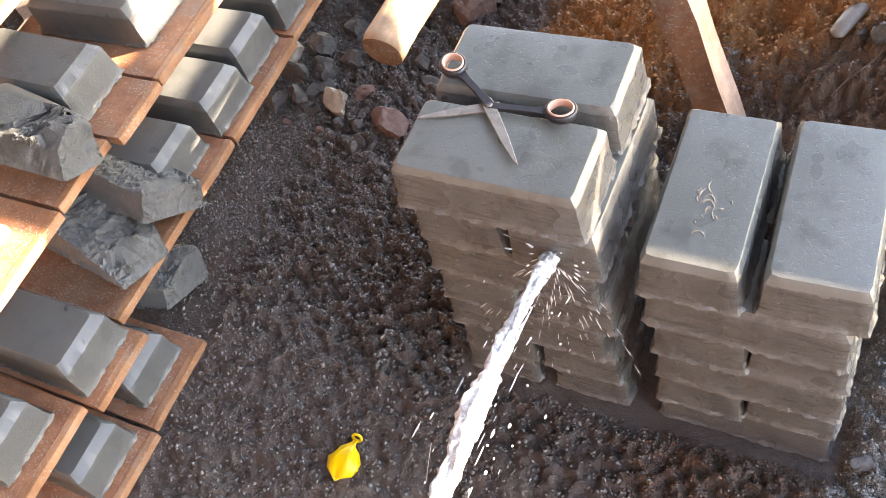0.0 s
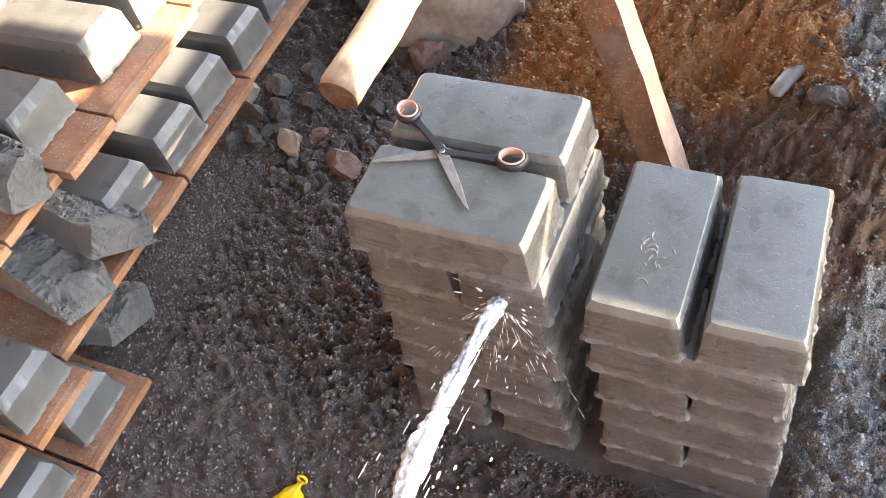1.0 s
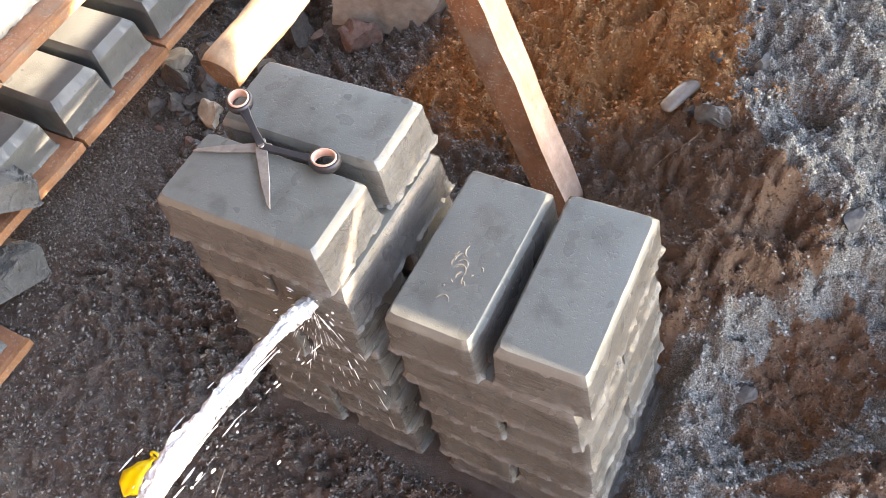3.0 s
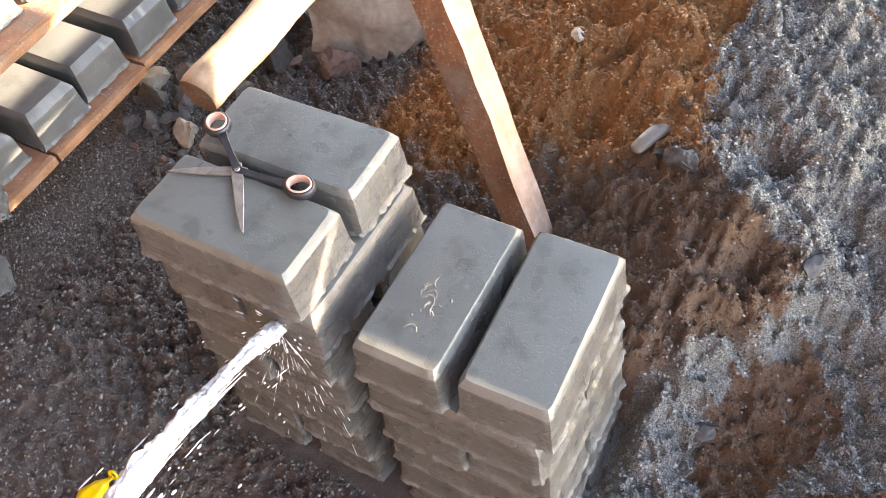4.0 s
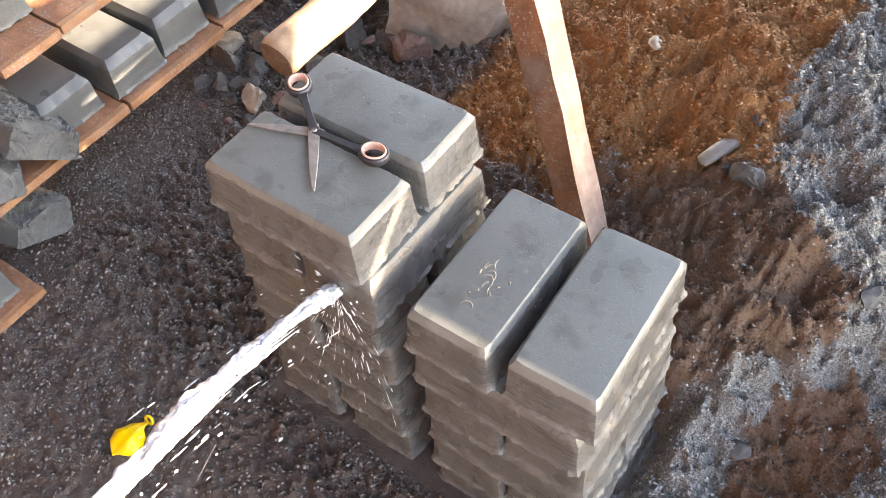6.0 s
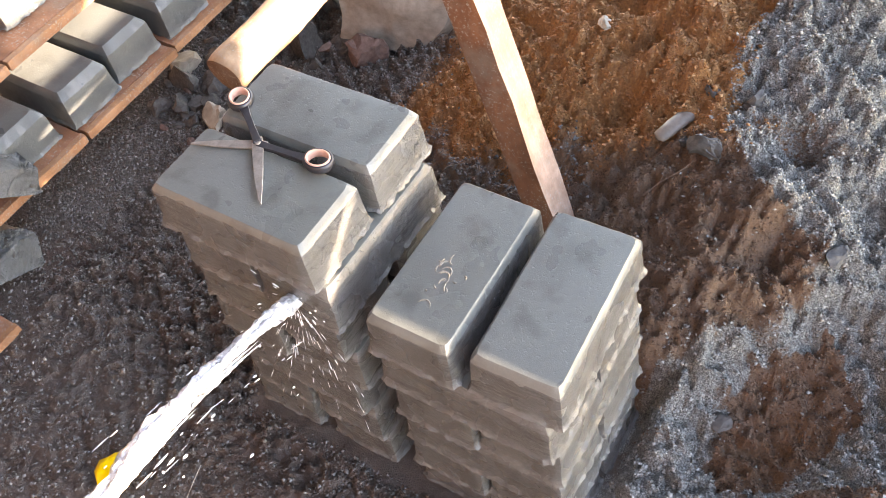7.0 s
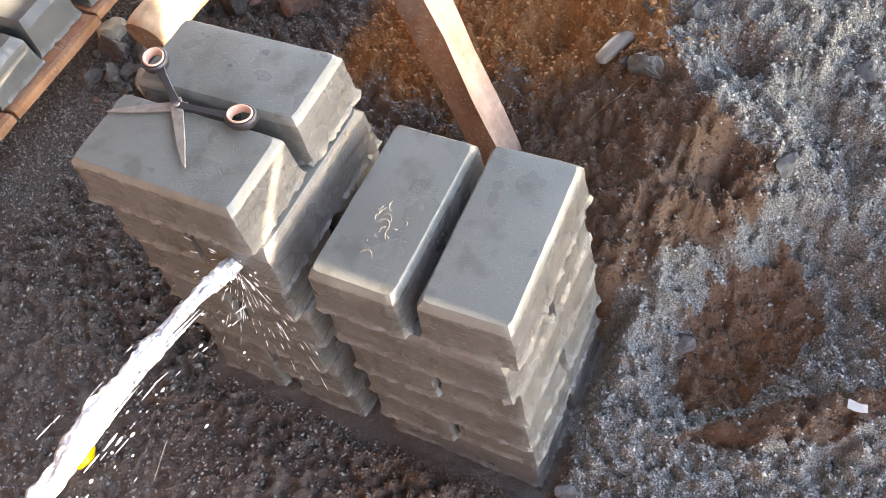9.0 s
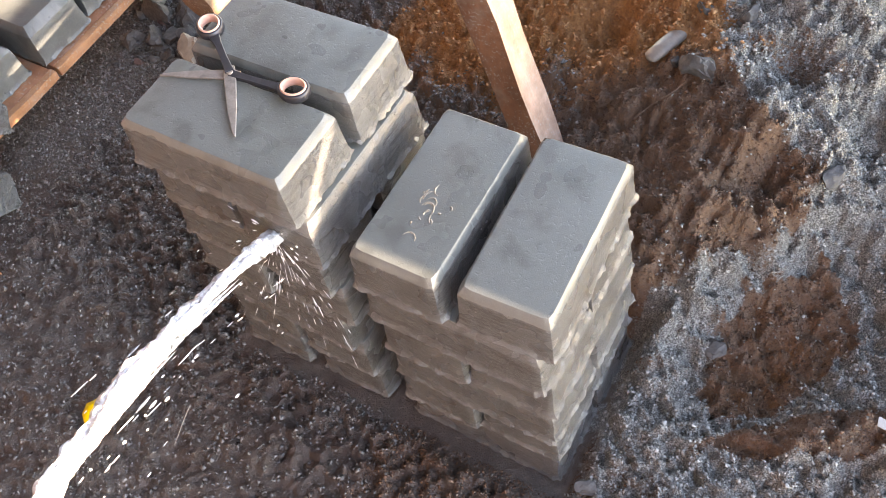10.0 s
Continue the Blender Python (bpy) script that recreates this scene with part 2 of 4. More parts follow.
def ground_height(x, y, fine=True):
    x, y = np.asarray(x, float), np.asarray(y, float)
    z = 0.40 * bump(x, y, 0.68, 1.15, 0.36, 0.40) + 0.15 * bump(x, y, 0.76, 0.52, 0.17, 0.22) + 0.10 * bump(x, y, 0.16, 1.02, 0.22)
    z += 0.26 * bump(x, y, 1.45, 0.75, 0.36, 0.5) - 0.11 * bump(x, y, 0.955, 0.375, 0.095, 0.16, -0.42) + 0.05 * bump(x, y, 1.07, 0.235, 0.15, 0.035, 0.45)
    z += 0.05 * bump(x, y, 0.95, -0.1, 0.2) + 0.34 * bump(x, y, 0.45, 2.15, 0.60, 0.34)
    loose = smooth_step(z, 0.03, 0.15)
    # foot holes in the loose heap
    for cx, cy, s in ((0.42, 0.86, 0.05), (0.33, 1.12, 0.04), (0.60, 1.10, 0.045), (0.80, 0.80, 0.05), (0.98, 0.74, 0.045), (0.50, 1.30, 0.05), (1.10, 0.95, 0.05), (0.84, 0.60, 0.04), (0.44, 1.02, 0.035)):
        z -= 0.065 * bump(x, y, cx, cy, s, s * 0.7, cx * 9)
        z += 0.018 * bump(x, y, cx + s, cy + s, s)
    lumps = np.abs(value_noise(x, y, 13, 6)) + 0.6 * np.abs(value_noise(x, y, 29, 7))
    z += loose * (0.010 + 0.014 * smooth_step(x, 0.62, 0.80)) * (0.55 - lumps)
    z += (0.006 + 0.014 * loose) * value_noise(x, y, 7, 1) + (0.004 + 0.008 * loose) * value_noise(x, y, 17, 2)
    clumpy = np.maximum(loose, 0.28 + 0.85 * smooth_step(y + 0.22 + 0.15 * x, 0.0, 0.25))
    near = smooth_step(-np.maximum(np.abs(x - 0.25) - 1.28, np.abs(y - 0.60) - 1.38), 0.0, 0.12)
    if fine:
        z += near * ((0.003 + 0.011 * clumpy) * value_noise(x, y, 38, 3) + (0.002 + 0.012 * clumpy) * value_noise(x, y, 72, 4) + (0.002 + 0.007 * clumpy) * value_noise(x, y, 125, 5))
    # trodden flat under the stacks and the boards
    flat = smooth_step(np.maximum(np.abs(x - 0.35) - 0.36, np.abs(y - 0.15) - 0.17), 0.0, 0.06)
    flat = np.minimum(flat, smooth_step(np.maximum(-0.62 - x, 0) * -1 + 0.10, 0.0, 0.08) + (y > 0.9) * 1.0)
    return z * np.clip(flat, 0.0, 1.0) - 0.002


def axis_steps(lo, hi, step, far):
    inner = np.arange(lo, hi + step / 2, step)
    out = np.geomspace(step * 2, far, 26)
    return np.concatenate([lo - out[::-1], inner, hi + out])


# ---- the setting ----
gx, gy = axis_steps(-1.05, 1.55, 0.0052, 120.0), axis_steps(-0.80, 2.0, 0.0054, 120.0)
X, Y = np.meshgrid(gx, gy)
Z = ground_height(X, Y)
nx, ny = len(gx), len(gy)
me = bpy.data.meshes.new("ground")
idx = np.arange(nx * ny).reshape(ny, nx)
quads = np.stack([idx[:-1, :-1], idx[:-1, 1:], idx[1:, 1:], idx[1:, :-1]], -1).reshape(-1, 4)
me.vertices.add(nx * ny)
me.vertices.foreach_set("co", np.stack([X, Y, Z], -1).ravel())
me.loops.add(quads.size)
me.loops.foreach_set("vertex_index", quads.ravel())
me.polygons.add(len(quads))
me.polygons.foreach_set("loop_start", np.arange(len(quads)) * 4)
me.polygons.foreach_set("use_smooth", np.ones(len(quads), bool))
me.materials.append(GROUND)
wob = 0.10 * value_noise(X, Y, 4, 11) + 0.05 * value_noise(X, Y, 11, 12)
sand_mask = smooth_step(0.55 * (Y - 0.62) + 0.05 * X + 0.8 * wob - 0.35 * np.maximum(X - 0.5, 0), 0.0, 0.14) * smooth_step(X + 0.28 + wob, 0.0, 0.25)
sand_mask = np.maximum(sand_mask, 0.32 * smooth_step(X + 0.6 * wob, 0.36, 0.50) * smooth_step(Y + 0.5 * wob, 0.16, 0.36))
sand_mask = np.maximum(sand_mask, 0.40 * bump(X, Y, 0.98, 0.34, 0.12, 0.20, -0.42))
near = smooth_step(-np.maximum(np.abs(X - 0.25) - 1.28, np.abs(Y - 0.60) - 1.38), 0.0, 0.12)
ragged = near * (0.5 * value_noise(X, Y, 24, 31) + 0.4 * value_noise(X, Y, 55, 32) + 0.3 * value_noise(X, Y, 110, 33))
edge = np.interp(Y, (0.0, 0.34, 0.44, 0.50, 0.60, 0.70, 0.80, 1.00, 1.45, 2.20), (0.675, 0.69, 0.75, 0.82, 0.84, 0.74, 0.66, 0.60, 0.62, 1.10))
grit_mask = smooth_step(X - edge + 0.45 * wob + 0.05 * ragged, -0.03, 0.07)
grit_mask *= 1 - 0.97 * smooth_step(bump(X, Y, 0.955, 0.375, 0.078, 0.145, -0.42) + 0.9 * wob + 0.20 * ragged, 0.42, 0.62)
grit_mask *= 1 - 0.9 * smooth_step(bump(X, Y, 1.07, 0.235, 0.16, 0.035, 0.45) + 0.8 * wob + 0.2 * ragged, 0.45, 0.7)
# outer ground, out of view, turned pale to bounce light onto the blocks
grit_mask = np.maximum(grit_mask, smooth_step(np.maximum(X - 2.0, Y - 3.2), 0.0, 0.6))
patchy = near * (value_noise(X, Y, 9, 21) + 0.6 * value_noise(X, Y, 21, 22) + 0.5 * ragged)
grit_mask *= 1 - 0.35 * smooth_step(patchy, 0.65, 0.95)
grit_mask = np.clip(grit_mask + 0.52 * smooth_step(-X - 0.05 + wob, 0, 0.3) * smooth_step(Y + 0.1 + wob, 0, 0.3) * (1 - sand_mask), 0, 1)
for key, mask in (("sand", sand_mask), ("grit", grit_mask * 0.82)):
    me.attributes.new(key, "FLOAT", "POINT").data.foreach_set("value", mask.ravel().astype(np.float32))
me.update(calc_edges=True)
tagged(new("ground", me), "dark wet earth rising into loose sand and grey grit", "ground", kind="structure")


def box_mesh(name, sx, sy, sz, material, bevel=0.004, wear=0.0, cuts=0, seed=0):
    bm = bmesh.new()
    bmesh.ops.create_cube(bm, size=1.0)
    bmesh.ops.scale(bm, vec=(sx, sy, sz), verts=bm.verts)
    if cuts:
        long_edges = [e for e in bm.edges if abs((e.verts[0].co - e.verts[1].co).length - max(sx, sy, sz)) < 1e-5]
        bmesh.ops.subdivide_edges(bm, edges=long_edges, cuts=cuts, use_grid_fill=True)
    if bevel:
        sharp = [e for e in bm.edges if len(e.link_faces) == 2 and e.calc_face_angle(0) > 0.5]
        bmesh.ops.bevel(bm, geom=sharp, offset=bevel, segments=2, affect="EDGES")
    if wear:
        for v in bm.verts:
            v.co += noise.noise_vector(v.co * 9 + Vector((seed, seed * 2.1, 0))) * wear
            v.co += noise.noise_vector(v.co * 45 + Vector((seed, 0, 3))) * wear * 0.5
    me = bpy.data.meshes.new(name)
    bm.to_mesh(me)
    bm.free()
    me.materials.append(material)
    return me


# unseen roof and walls, added to keep low sun off most of the place
def slab(name, lo, hi, material, label, category):
    c, s = [(a + b) / 2 for a, b in zip(lo, hi)], [b - a for a, b in zip(lo, hi)]
    ob = new(name, box_mesh(name, *s, material, 0))
    ob.location = c
    return tagged(ob, label, category, kind="structure")


slab("wall_south", (-2.8, -2.3, -0.1), (3.2, -2.15, 2.75), BLOCKER_WALL, "unseen brown wall added to dim light from the south", "wall")
slab("wall_west", (-2.8, -2.15, -0.1), (-2.65, 2.8, 2.75), BLOCKER_WALL, "unseen brown wall added beyond the racks to dim the light", "wall")
slab("ceiling", (-2.8, -2.3, 2.75), (0.85, 2.8, 2.80), BLOCKER_SHEET, "unseen dark roof sheet added to shade the yard", "roof")
# unseen low sheets added towards the sun; hole and strip shape the rack's sunlight
BLOCKER_Z = 1.62
for lo, hi in (((1.60, 0.95), (5.4, 1.15)), ((1.35, 1.56), (5.4, 1.80)), ((2.05, 1.80), (5.9, 6.0))):
    slab("eave", (*lo, BLOCKER_Z), (*hi, BLOCKER_Z + 0.02), BLOCKER_SHEET, "unseen dark sheet added to block the low sun", "roof")
# thin unseen sheets, gapped to throw a sun slit on the low stack's front
SLIT, THIN = (1.241, 1.258), BLOCKER_Z + 0.0015
for lo, hi in (((0.90, 1.15), (5.4, SLIT[0])), ((0.90, SLIT[1]), (5.4, 1.56)), ((0.90, SLIT[0]), (2.10, SLIT[1])), ((2.80, SLIT[0]), (5.4, SLIT[1]))):
    slab("eave", (*lo, BLOCKER_Z), (*hi, THIN), BLOCKER_SHEET, "thin unseen sheet added beside the slit of sun", "roof")
slab("eave_batten", (1.642, 1.80, BLOCKER_Z), (1.815, 4.6, BLOCKER_Z + 0.004), DARK_WOOD, "unseen strip added to cast a shadow band on the rack", "batten")


# ---- concrete blocks ----
BL, BW, BH = 0.305, 0.150, 0.0975


def block_mesh(seed, top_mat, side_mat, drab, bevel=0.0, length=BL, width=BW, height=BH):
    """A cast block: ragged foot, rough drafted sides, worn chamfer round a trowelled top."""
    na, nb = 44, 22
    # height, how far the long way and the short way stand out, roughness
    levels = (
        (0.0, -0.0045, -0.0045, 0.0022), (0.0024, 0.0010, 0.0010, 0.0034), (0.0058, 0.0062, 0.0062, 0.0052), (0.0115, 0.0026, 0.0026, 0.0026), (0.020, 0.0010, 0.0010, 0.0014), (0.035, 0.0, 0.0, 0.0013), (0.050, -0.0010, -0.0010, 0.0013), (0.065, -0.0018, -0.0018, 0.0013),
        (height - 0.0140 - bevel * 0.5, -0.0026, -0.0026, 0.0012), (height - 0.0118 - bevel * 0.5, -0.0034, -0.0032, 0.0010), (height - 0.0012, -0.0118 - bevel, -0.0092 - bevel * 0.4, 0.0005), (height - 0.0003, -0.0128 - bevel, -0.0102 - bevel * 0.4, 0.0003), (height, -0.0160 - bevel, -0.0130 - bevel * 0.4, 0.0001),
    )
    verts, faces = [], []
    shift = Vector((seed * 3.7, seed * 1.3, 0))
    for z, out, out_w, jit in levels:
        a, b = length / 2 + out, width / 2 + out_w
        loop = [(-a + 2 * a * i / na, -b) for i in range(na)] + [(a, -b + 2 * b * i / nb) for i in range(nb)]
        loop += [(a - 2 * a * i / na, b) for i in range(na)] + [(-a, b - 2 * b * i / nb) for i in range(nb)]
        for x, y in loop:
            p = Vector((x, y, z))
            corner = max(0.0, 1 - (abs(abs(x) - a) + abs(abs(y) - b)) / 0.012)
            d = noise.noise_vector(p * 14 + shift) * min(jit, 0.0007) + noise.noise_vector(p * 45 + shift) * jit * 0.6 + noise.noise_vector(p * 130 + shift) * jit * 0.9
            chip = noise.noise(Vector((x, y, 0)) * 28 + shift * 2)
            if z == 0:
                d.z = abs(d.z) * -0.1
            if height - 0.012 < z < height - 0.0005 and chip > 0.5:
                d -= Vector((math.copysign(abs(x) > a - 0.002, x), math.copysign(abs(y) > b - 0.002, y), 0.5)) * 0.004 * (chip - 0.5) * 1.2
            p += d
            p.x -= math.copysign(corner * 0.0025, x)
            p.y -= math.copysign(corner * 0.0025, y)
            verts.append(p)
    n = 2 * (na + nb)
    for k in range(len(levels) - 1):
        faces += [(k * n + i, k * n + (i + 1) % n, (k + 1) * n + (i + 1) % n, (k + 1) * n + i) for i in range(n)]
    faces += [tuple(range((len(levels) - 1) * n, len(levels) * n)), tuple(reversed(range(n)))]
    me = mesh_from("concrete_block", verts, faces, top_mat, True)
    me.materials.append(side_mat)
    # lower courses carry the dim side tone over the chamfer as painted shade
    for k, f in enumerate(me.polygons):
        if k < (10 if drab else 9) * n:
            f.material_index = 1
    me.polygons[len(faces) - 2].use_smooth = False
    me.polygons[len(faces) - 1].use_smooth = False
    me.set_sharp_from_angle(angle=radians(27))
    return me


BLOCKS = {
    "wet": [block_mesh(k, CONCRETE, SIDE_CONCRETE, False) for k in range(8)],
    "drab": [block_mesh(k, CONCRETE, SIDE_CONCRETE, True) for k in range(8)],
    "fresh": [block_mesh(k, SHADED_FRESH, SHADED_FRESH_SIDE, False, 0.010) for k in range(8)],
}
made_blocks = [0]


def block(x, y, z, turn=0.0, label="grey cast concrete block with chamfered top edges", group="blocks"):
    made_blocks[0] += 1
    ob = new("concrete_block", BLOCKS["fresh" if "fresh" in label else "wet" if "wet" in label else "drab"][made_blocks[0] * 5 % 8])
    flip = 180 * (made_blocks[0] % 2)
    ob.matrix_basis = pose(x, y, z, rz=turn + flip)
    return tagged(ob, label, "concrete block", group)


TALL = 0.690
h7 = TALL / 7
# tall stack, seven courses, long sides and ends by turns
for k in range(7):
    z = k * h7
    jx, jy, jt = rng.uniform(-0.004, 0.004), rng.uniform(-0.004, 0.004), rng.uniform(-0.8, 0.8)
    g = "blocks of the tall stack"
    if (6 - k) % 2 == 0 and k > 0:
        top = k == 6
        look_of = "grey wet concrete block on top of the tall stack" if top else "grey concrete block with dim-toned sides lying lengthwise in the tall stack"
        block(0.146 + (0 if top else jx + 0.006), 0.072 + (0 if top else jy), z, 0 if top else jt, look_of, g)
        block(0.150 + (0 if top else jx + 0.006), 0.240 + (0 if top else jy), z, 0.6 if top else -jt, look_of, g)
    else:
        gap = 0.003 if k else 0.014
        block(0.162 - gap - BW / 2 + jx - 0.004, 0.152 + jy, z, 90 + jt, "grey concrete block laid end-on in the tall stack", g)
        block(0.168 + gap + BW / 2 + jx, 0.152 - jy, z, 90 - jt, "grey concrete block laid end-on in the tall stack", g)
# low stack, six courses
LOW = 0.578
h6 = LOW / 6
for k in range(6):
    z = k * h6
    jx, jy, jt = rng.uniform(-0.004, 0.004), rng.uniform(-0.004, 0.004), rng.uniform(-0.8, 0.8)
    g = "blocks of the low stack"
    lean = (5 - k) * 0.004
    if (5 - k) % 2 == 0:
        top = k == 5
        gap = 0.0095 if top else 0.002
        xm = 0.5305 if top else 0.532 + jx + lean
        look_of = "grey wet concrete block on top of the low stack" if top else "grey concrete block with dim-toned sides laid end-on in the low stack"
        block(xm - gap - BW / 2, 0.152 + (0 if top else jy), z - 0.002, 90 + (0.4 if top else jt), look_of, g)
        block(xm + gap + BW / 2, 0.163 + (0 if top else jy), z, 90 - (-2.0 if top else jt), look_of, g)
    else:
        block(0.530 + jx + lean, 0.077 + jy, z, jt, "grey concrete block lying lengthwise in the low stack", g)
        block(0.532 + jx + lean, 0.238 + jy, z, -jt, "grey concrete block lying lengthwise in the low stack", g)


# ---- drying racks ----
def board(x_edge, y0, y1, z_top, turn=0.0, seed=0, depth=0.46):
    ob = tagged(new("pallet_board"), "muddy orange wooden pallet board carrying fresh blocks", "pallet board", "boards of the drying rack")
    ob.matrix_basis = pose(x_edge, (y0 + y1) / 2, z_top - 0.011, rz=turn)
    wide = y1 - y0 - 0.004
    part("plank", box_mesh("plank", depth - 0.017, wide, 0.022, BOARD, 0.0006, 0.0020, 14, seed), ob, "", pose(-0.0172 - (depth - 0.017) / 2, 0, 0))
    # strip added to paint the plank's edge as sunlit
    part("edge_batten", box_mesh("edge_batten", 0.017, wide + 0.001, 0.0225, LIT_EDGE, 0.0008, 0.0020, 16, seed + 50), ob, "board edge painted paler as if sunlit", pose(-0.0085, 0, 0.0005))
    return ob


T1, T2, T3, T4 = 0.024, 0.240, 0.500, 0.740
seed = 1
for z_top, rows in (
    (T1, ((-0.618, -0.74, -0.375), (-0.632, -0.370, -0.142))),
    (T2, ((-0.648, -0.74, -0.412), (-0.612, -0.408, -0.230), (-0.688, -0.225, 0.272), (-0.688, 0.277, 0.602), (-0.698, 0.607, 0.94), (-0.712, 0.945, 1.28))),
    (T3, ((-0.725, -0.44, -0.13), (-0.735, -0.125, 0.050), (-0.705, 0.055, 0.212), (-0.712, 0.217, 0.56), (-0.73, 0.565, 0.90), (-0.745, 0.905, 1.24))),
    (T4, ((-0.90, 0.0, 0.33), (-0.92, 0.34, 0.70), (-0.94, 0.705, 1.04))),
):
    for x_edge, y0, y1 in rows:
        board(x_edge, y0, y1, z_top, 0.0, seed)
        seed += 1

rack = (
    (-0.675, -0.256, T1), (-0.660, -0.472, T1),
    (-0.648, -0.315, T2), (-0.697, -0.528, T2), (-0.736, 0.163, T2), (-0.718, 0.353, T2), (-0.735, 0.518, T2), (-0.725, 0.700, T2), (-0.742, 0.88, T2), (-0.75, 1.06, T2),
    (-0.806, 0.145, T3), (-0.790, 0.365, T3), (-0.800, 0.55, T3), (-0.81, 0.73, T3), (-0.82, 0.91, T3), (-0.80, -0.27, T3),
    (-0.97, 0.20, T4), (-0.98, 0.45, T4), (-0.98, 0.62, T4),
)
for x_end, y, z in rack:
    block(x_end - BL / 2, y, z, rng.uniform(-1.2, 1.2), "grey fresh concrete block drying on a pallet board", "blocks on the drying rack")

for y in (-0.62, -0.30, 0.02, 0.29, 0.61, 0.95, 1.24):
    for lo, hi in ((T1, T2 - 0.022), (T2, T3 - 0.022), (T3, T4 - 0.022)):
        if (lo == T1 and y > 0) or (hi > T3 and y < 0) or (lo == T2 and y < -0.4):
            if not (lo == T1 and y > 0):
                continue
        base = 0.0 if (lo == T1 and y > -0.1) else lo
        ob = new("timber_spacer", box_mesh("timber_spacer", 0.07, 0.05, hi - base, DARK_WOOD, 0.004))
        ob.location = (-1.17 if hi < T4 - 0.1 else -1.21, y, (hi + base) / 2)
        tagged(ob, "dark timber spacer between the rack's boards", "spacer", "spacers of the drying rack")


def rock_mesh(name, size, seed, material, rough=0.35, sub=3, flat=1.0, boxy=0.0, cut=(0.38, 0.72)):
    """A broken stone: faceted by cutting planes, then roughened."""
    r = random.Random(seed)
    bm = bmesh.new()
    bmesh.ops.create_icosphere(bm, subdivisions=sub, radius=1.0)
    planes = [(Vector((r.gauss(0, 1), r.gauss(0, 1), r.gauss(0, 1))).normalized(), r.uniform(*cut)) for _ in range(13)]
    if boxy:
        planes += [(Vector(a), boxy) for a in ((1, 0, 0), (-1, 0, 0), (0, 1, 0), (0, -1, 0), (0, 0, 1), (0, 0, -1))]
    for v in bm.verts:
        for n, d in planes:
            k = v.co.dot(n)
            if k > d:
                v.co -= n * (k - d)
        v.co += noise.noise_vector(v.co * 2.3 + Vector((seed, 0, 0))) * rough * 0.35 + noise.noise_vector(v.co * 6 + Vector((0, seed, 0))) * rough * 0.30
        v.co = Vector((v.co.x * size[0], v.co.y * size[1], v.co.z * size[2] * flat)) / 2 * 1.7
    me = bpy.data.meshes.new(name)
    bm.to_mesh(me)
    bm.free()
    me.materials.append(material)
    me.polygons.foreach_set("use_smooth", [True] * len(me.polygons))
    me.set_sharp_from_angle(angle=radians(28))
    return me


def rock(name, x, y, size, seed, material, label, z=None, turn=(0, 0, 0), group="", category="stone", sub=3, boxy=0.0, sink=0.25, cut=(0.38, 0.72)):
    ob = new(name, rock_mesh(name, size, seed, material, 0.35 if sub < 5 else 0.14, sub, boxy=boxy, cut=cut))
    base = float(ground_height(x, y, False)) if z is None else z
    ob.matrix_basis = pose(x, y, base + size[2] * (0.5 - sink), *turn)
    return tagged(ob, label, category, group)


# broken blocks on and beside the racks, each a cast block split along a rough plane
def broken_mesh(seed, cuts):
    bm = bmesh.new()
    bm.from_mesh(BLOCKS["fresh"][seed % 8])
    for co, no in cuts:
        no = Vector(no).normalized()
        geom = bm.verts[:] + bm.edges[:] + bm.faces[:]
        cut = bmesh.ops.bisect_plane(bm, geom=geom, plane_co=co, plane_no=no, clear_outer=True)
        edges = [e for e in cut["geom_cut"] if isinstance(e, bmesh.types.BMEdge)]
        filled = bmesh.ops.triangle_fill(bm, edges=edges, use_beauty=True)
        inner = [f for f in filled["geom"] if isinstance(f, bmesh.types.BMFace)]
        for f in inner:
            f.material_index = 2
        for _ in range(5):
            es = list({e for f in inner if f.is_valid for e in f.edges if e.calc_length() > 0.006})
            if not es:
                break
            res = bmesh.ops.subdivide_edges(bm, edges=es, cuts=1)
            inner = [f for f in bm.faces if f.material_index == 2]
        for v in {v for f in inner for v in f.verts if all(g.material_index == 2 for g in v.link_faces)}:
            v.co += no * (0.012 * noise.noise(v.co * 16 + Vector((seed, 0, 0))) + 0.006 * noise.noise(v.co * 55) + 0.005 * noise.noise(v.co * 140) + 0.003 * noise.noise(v.co * 300))
    bmesh.ops.triangulate(bm, faces=[f for f in bm.faces if len(f.verts) > 4])
    me = bpy.data.meshes.new("broken_block")
    bm.to_mesh(me)
    bm.free()
    for mat in (SHADED_FRESH, SHADED_FRESH_SIDE, ROUGH_CONCRETE):
        me.materials.append(mat)
    me.polygons.foreach_set("use_smooth", [True] * len(me.polygons))
    me.set_sharp_from_angle(angle=radians(50))
    return me


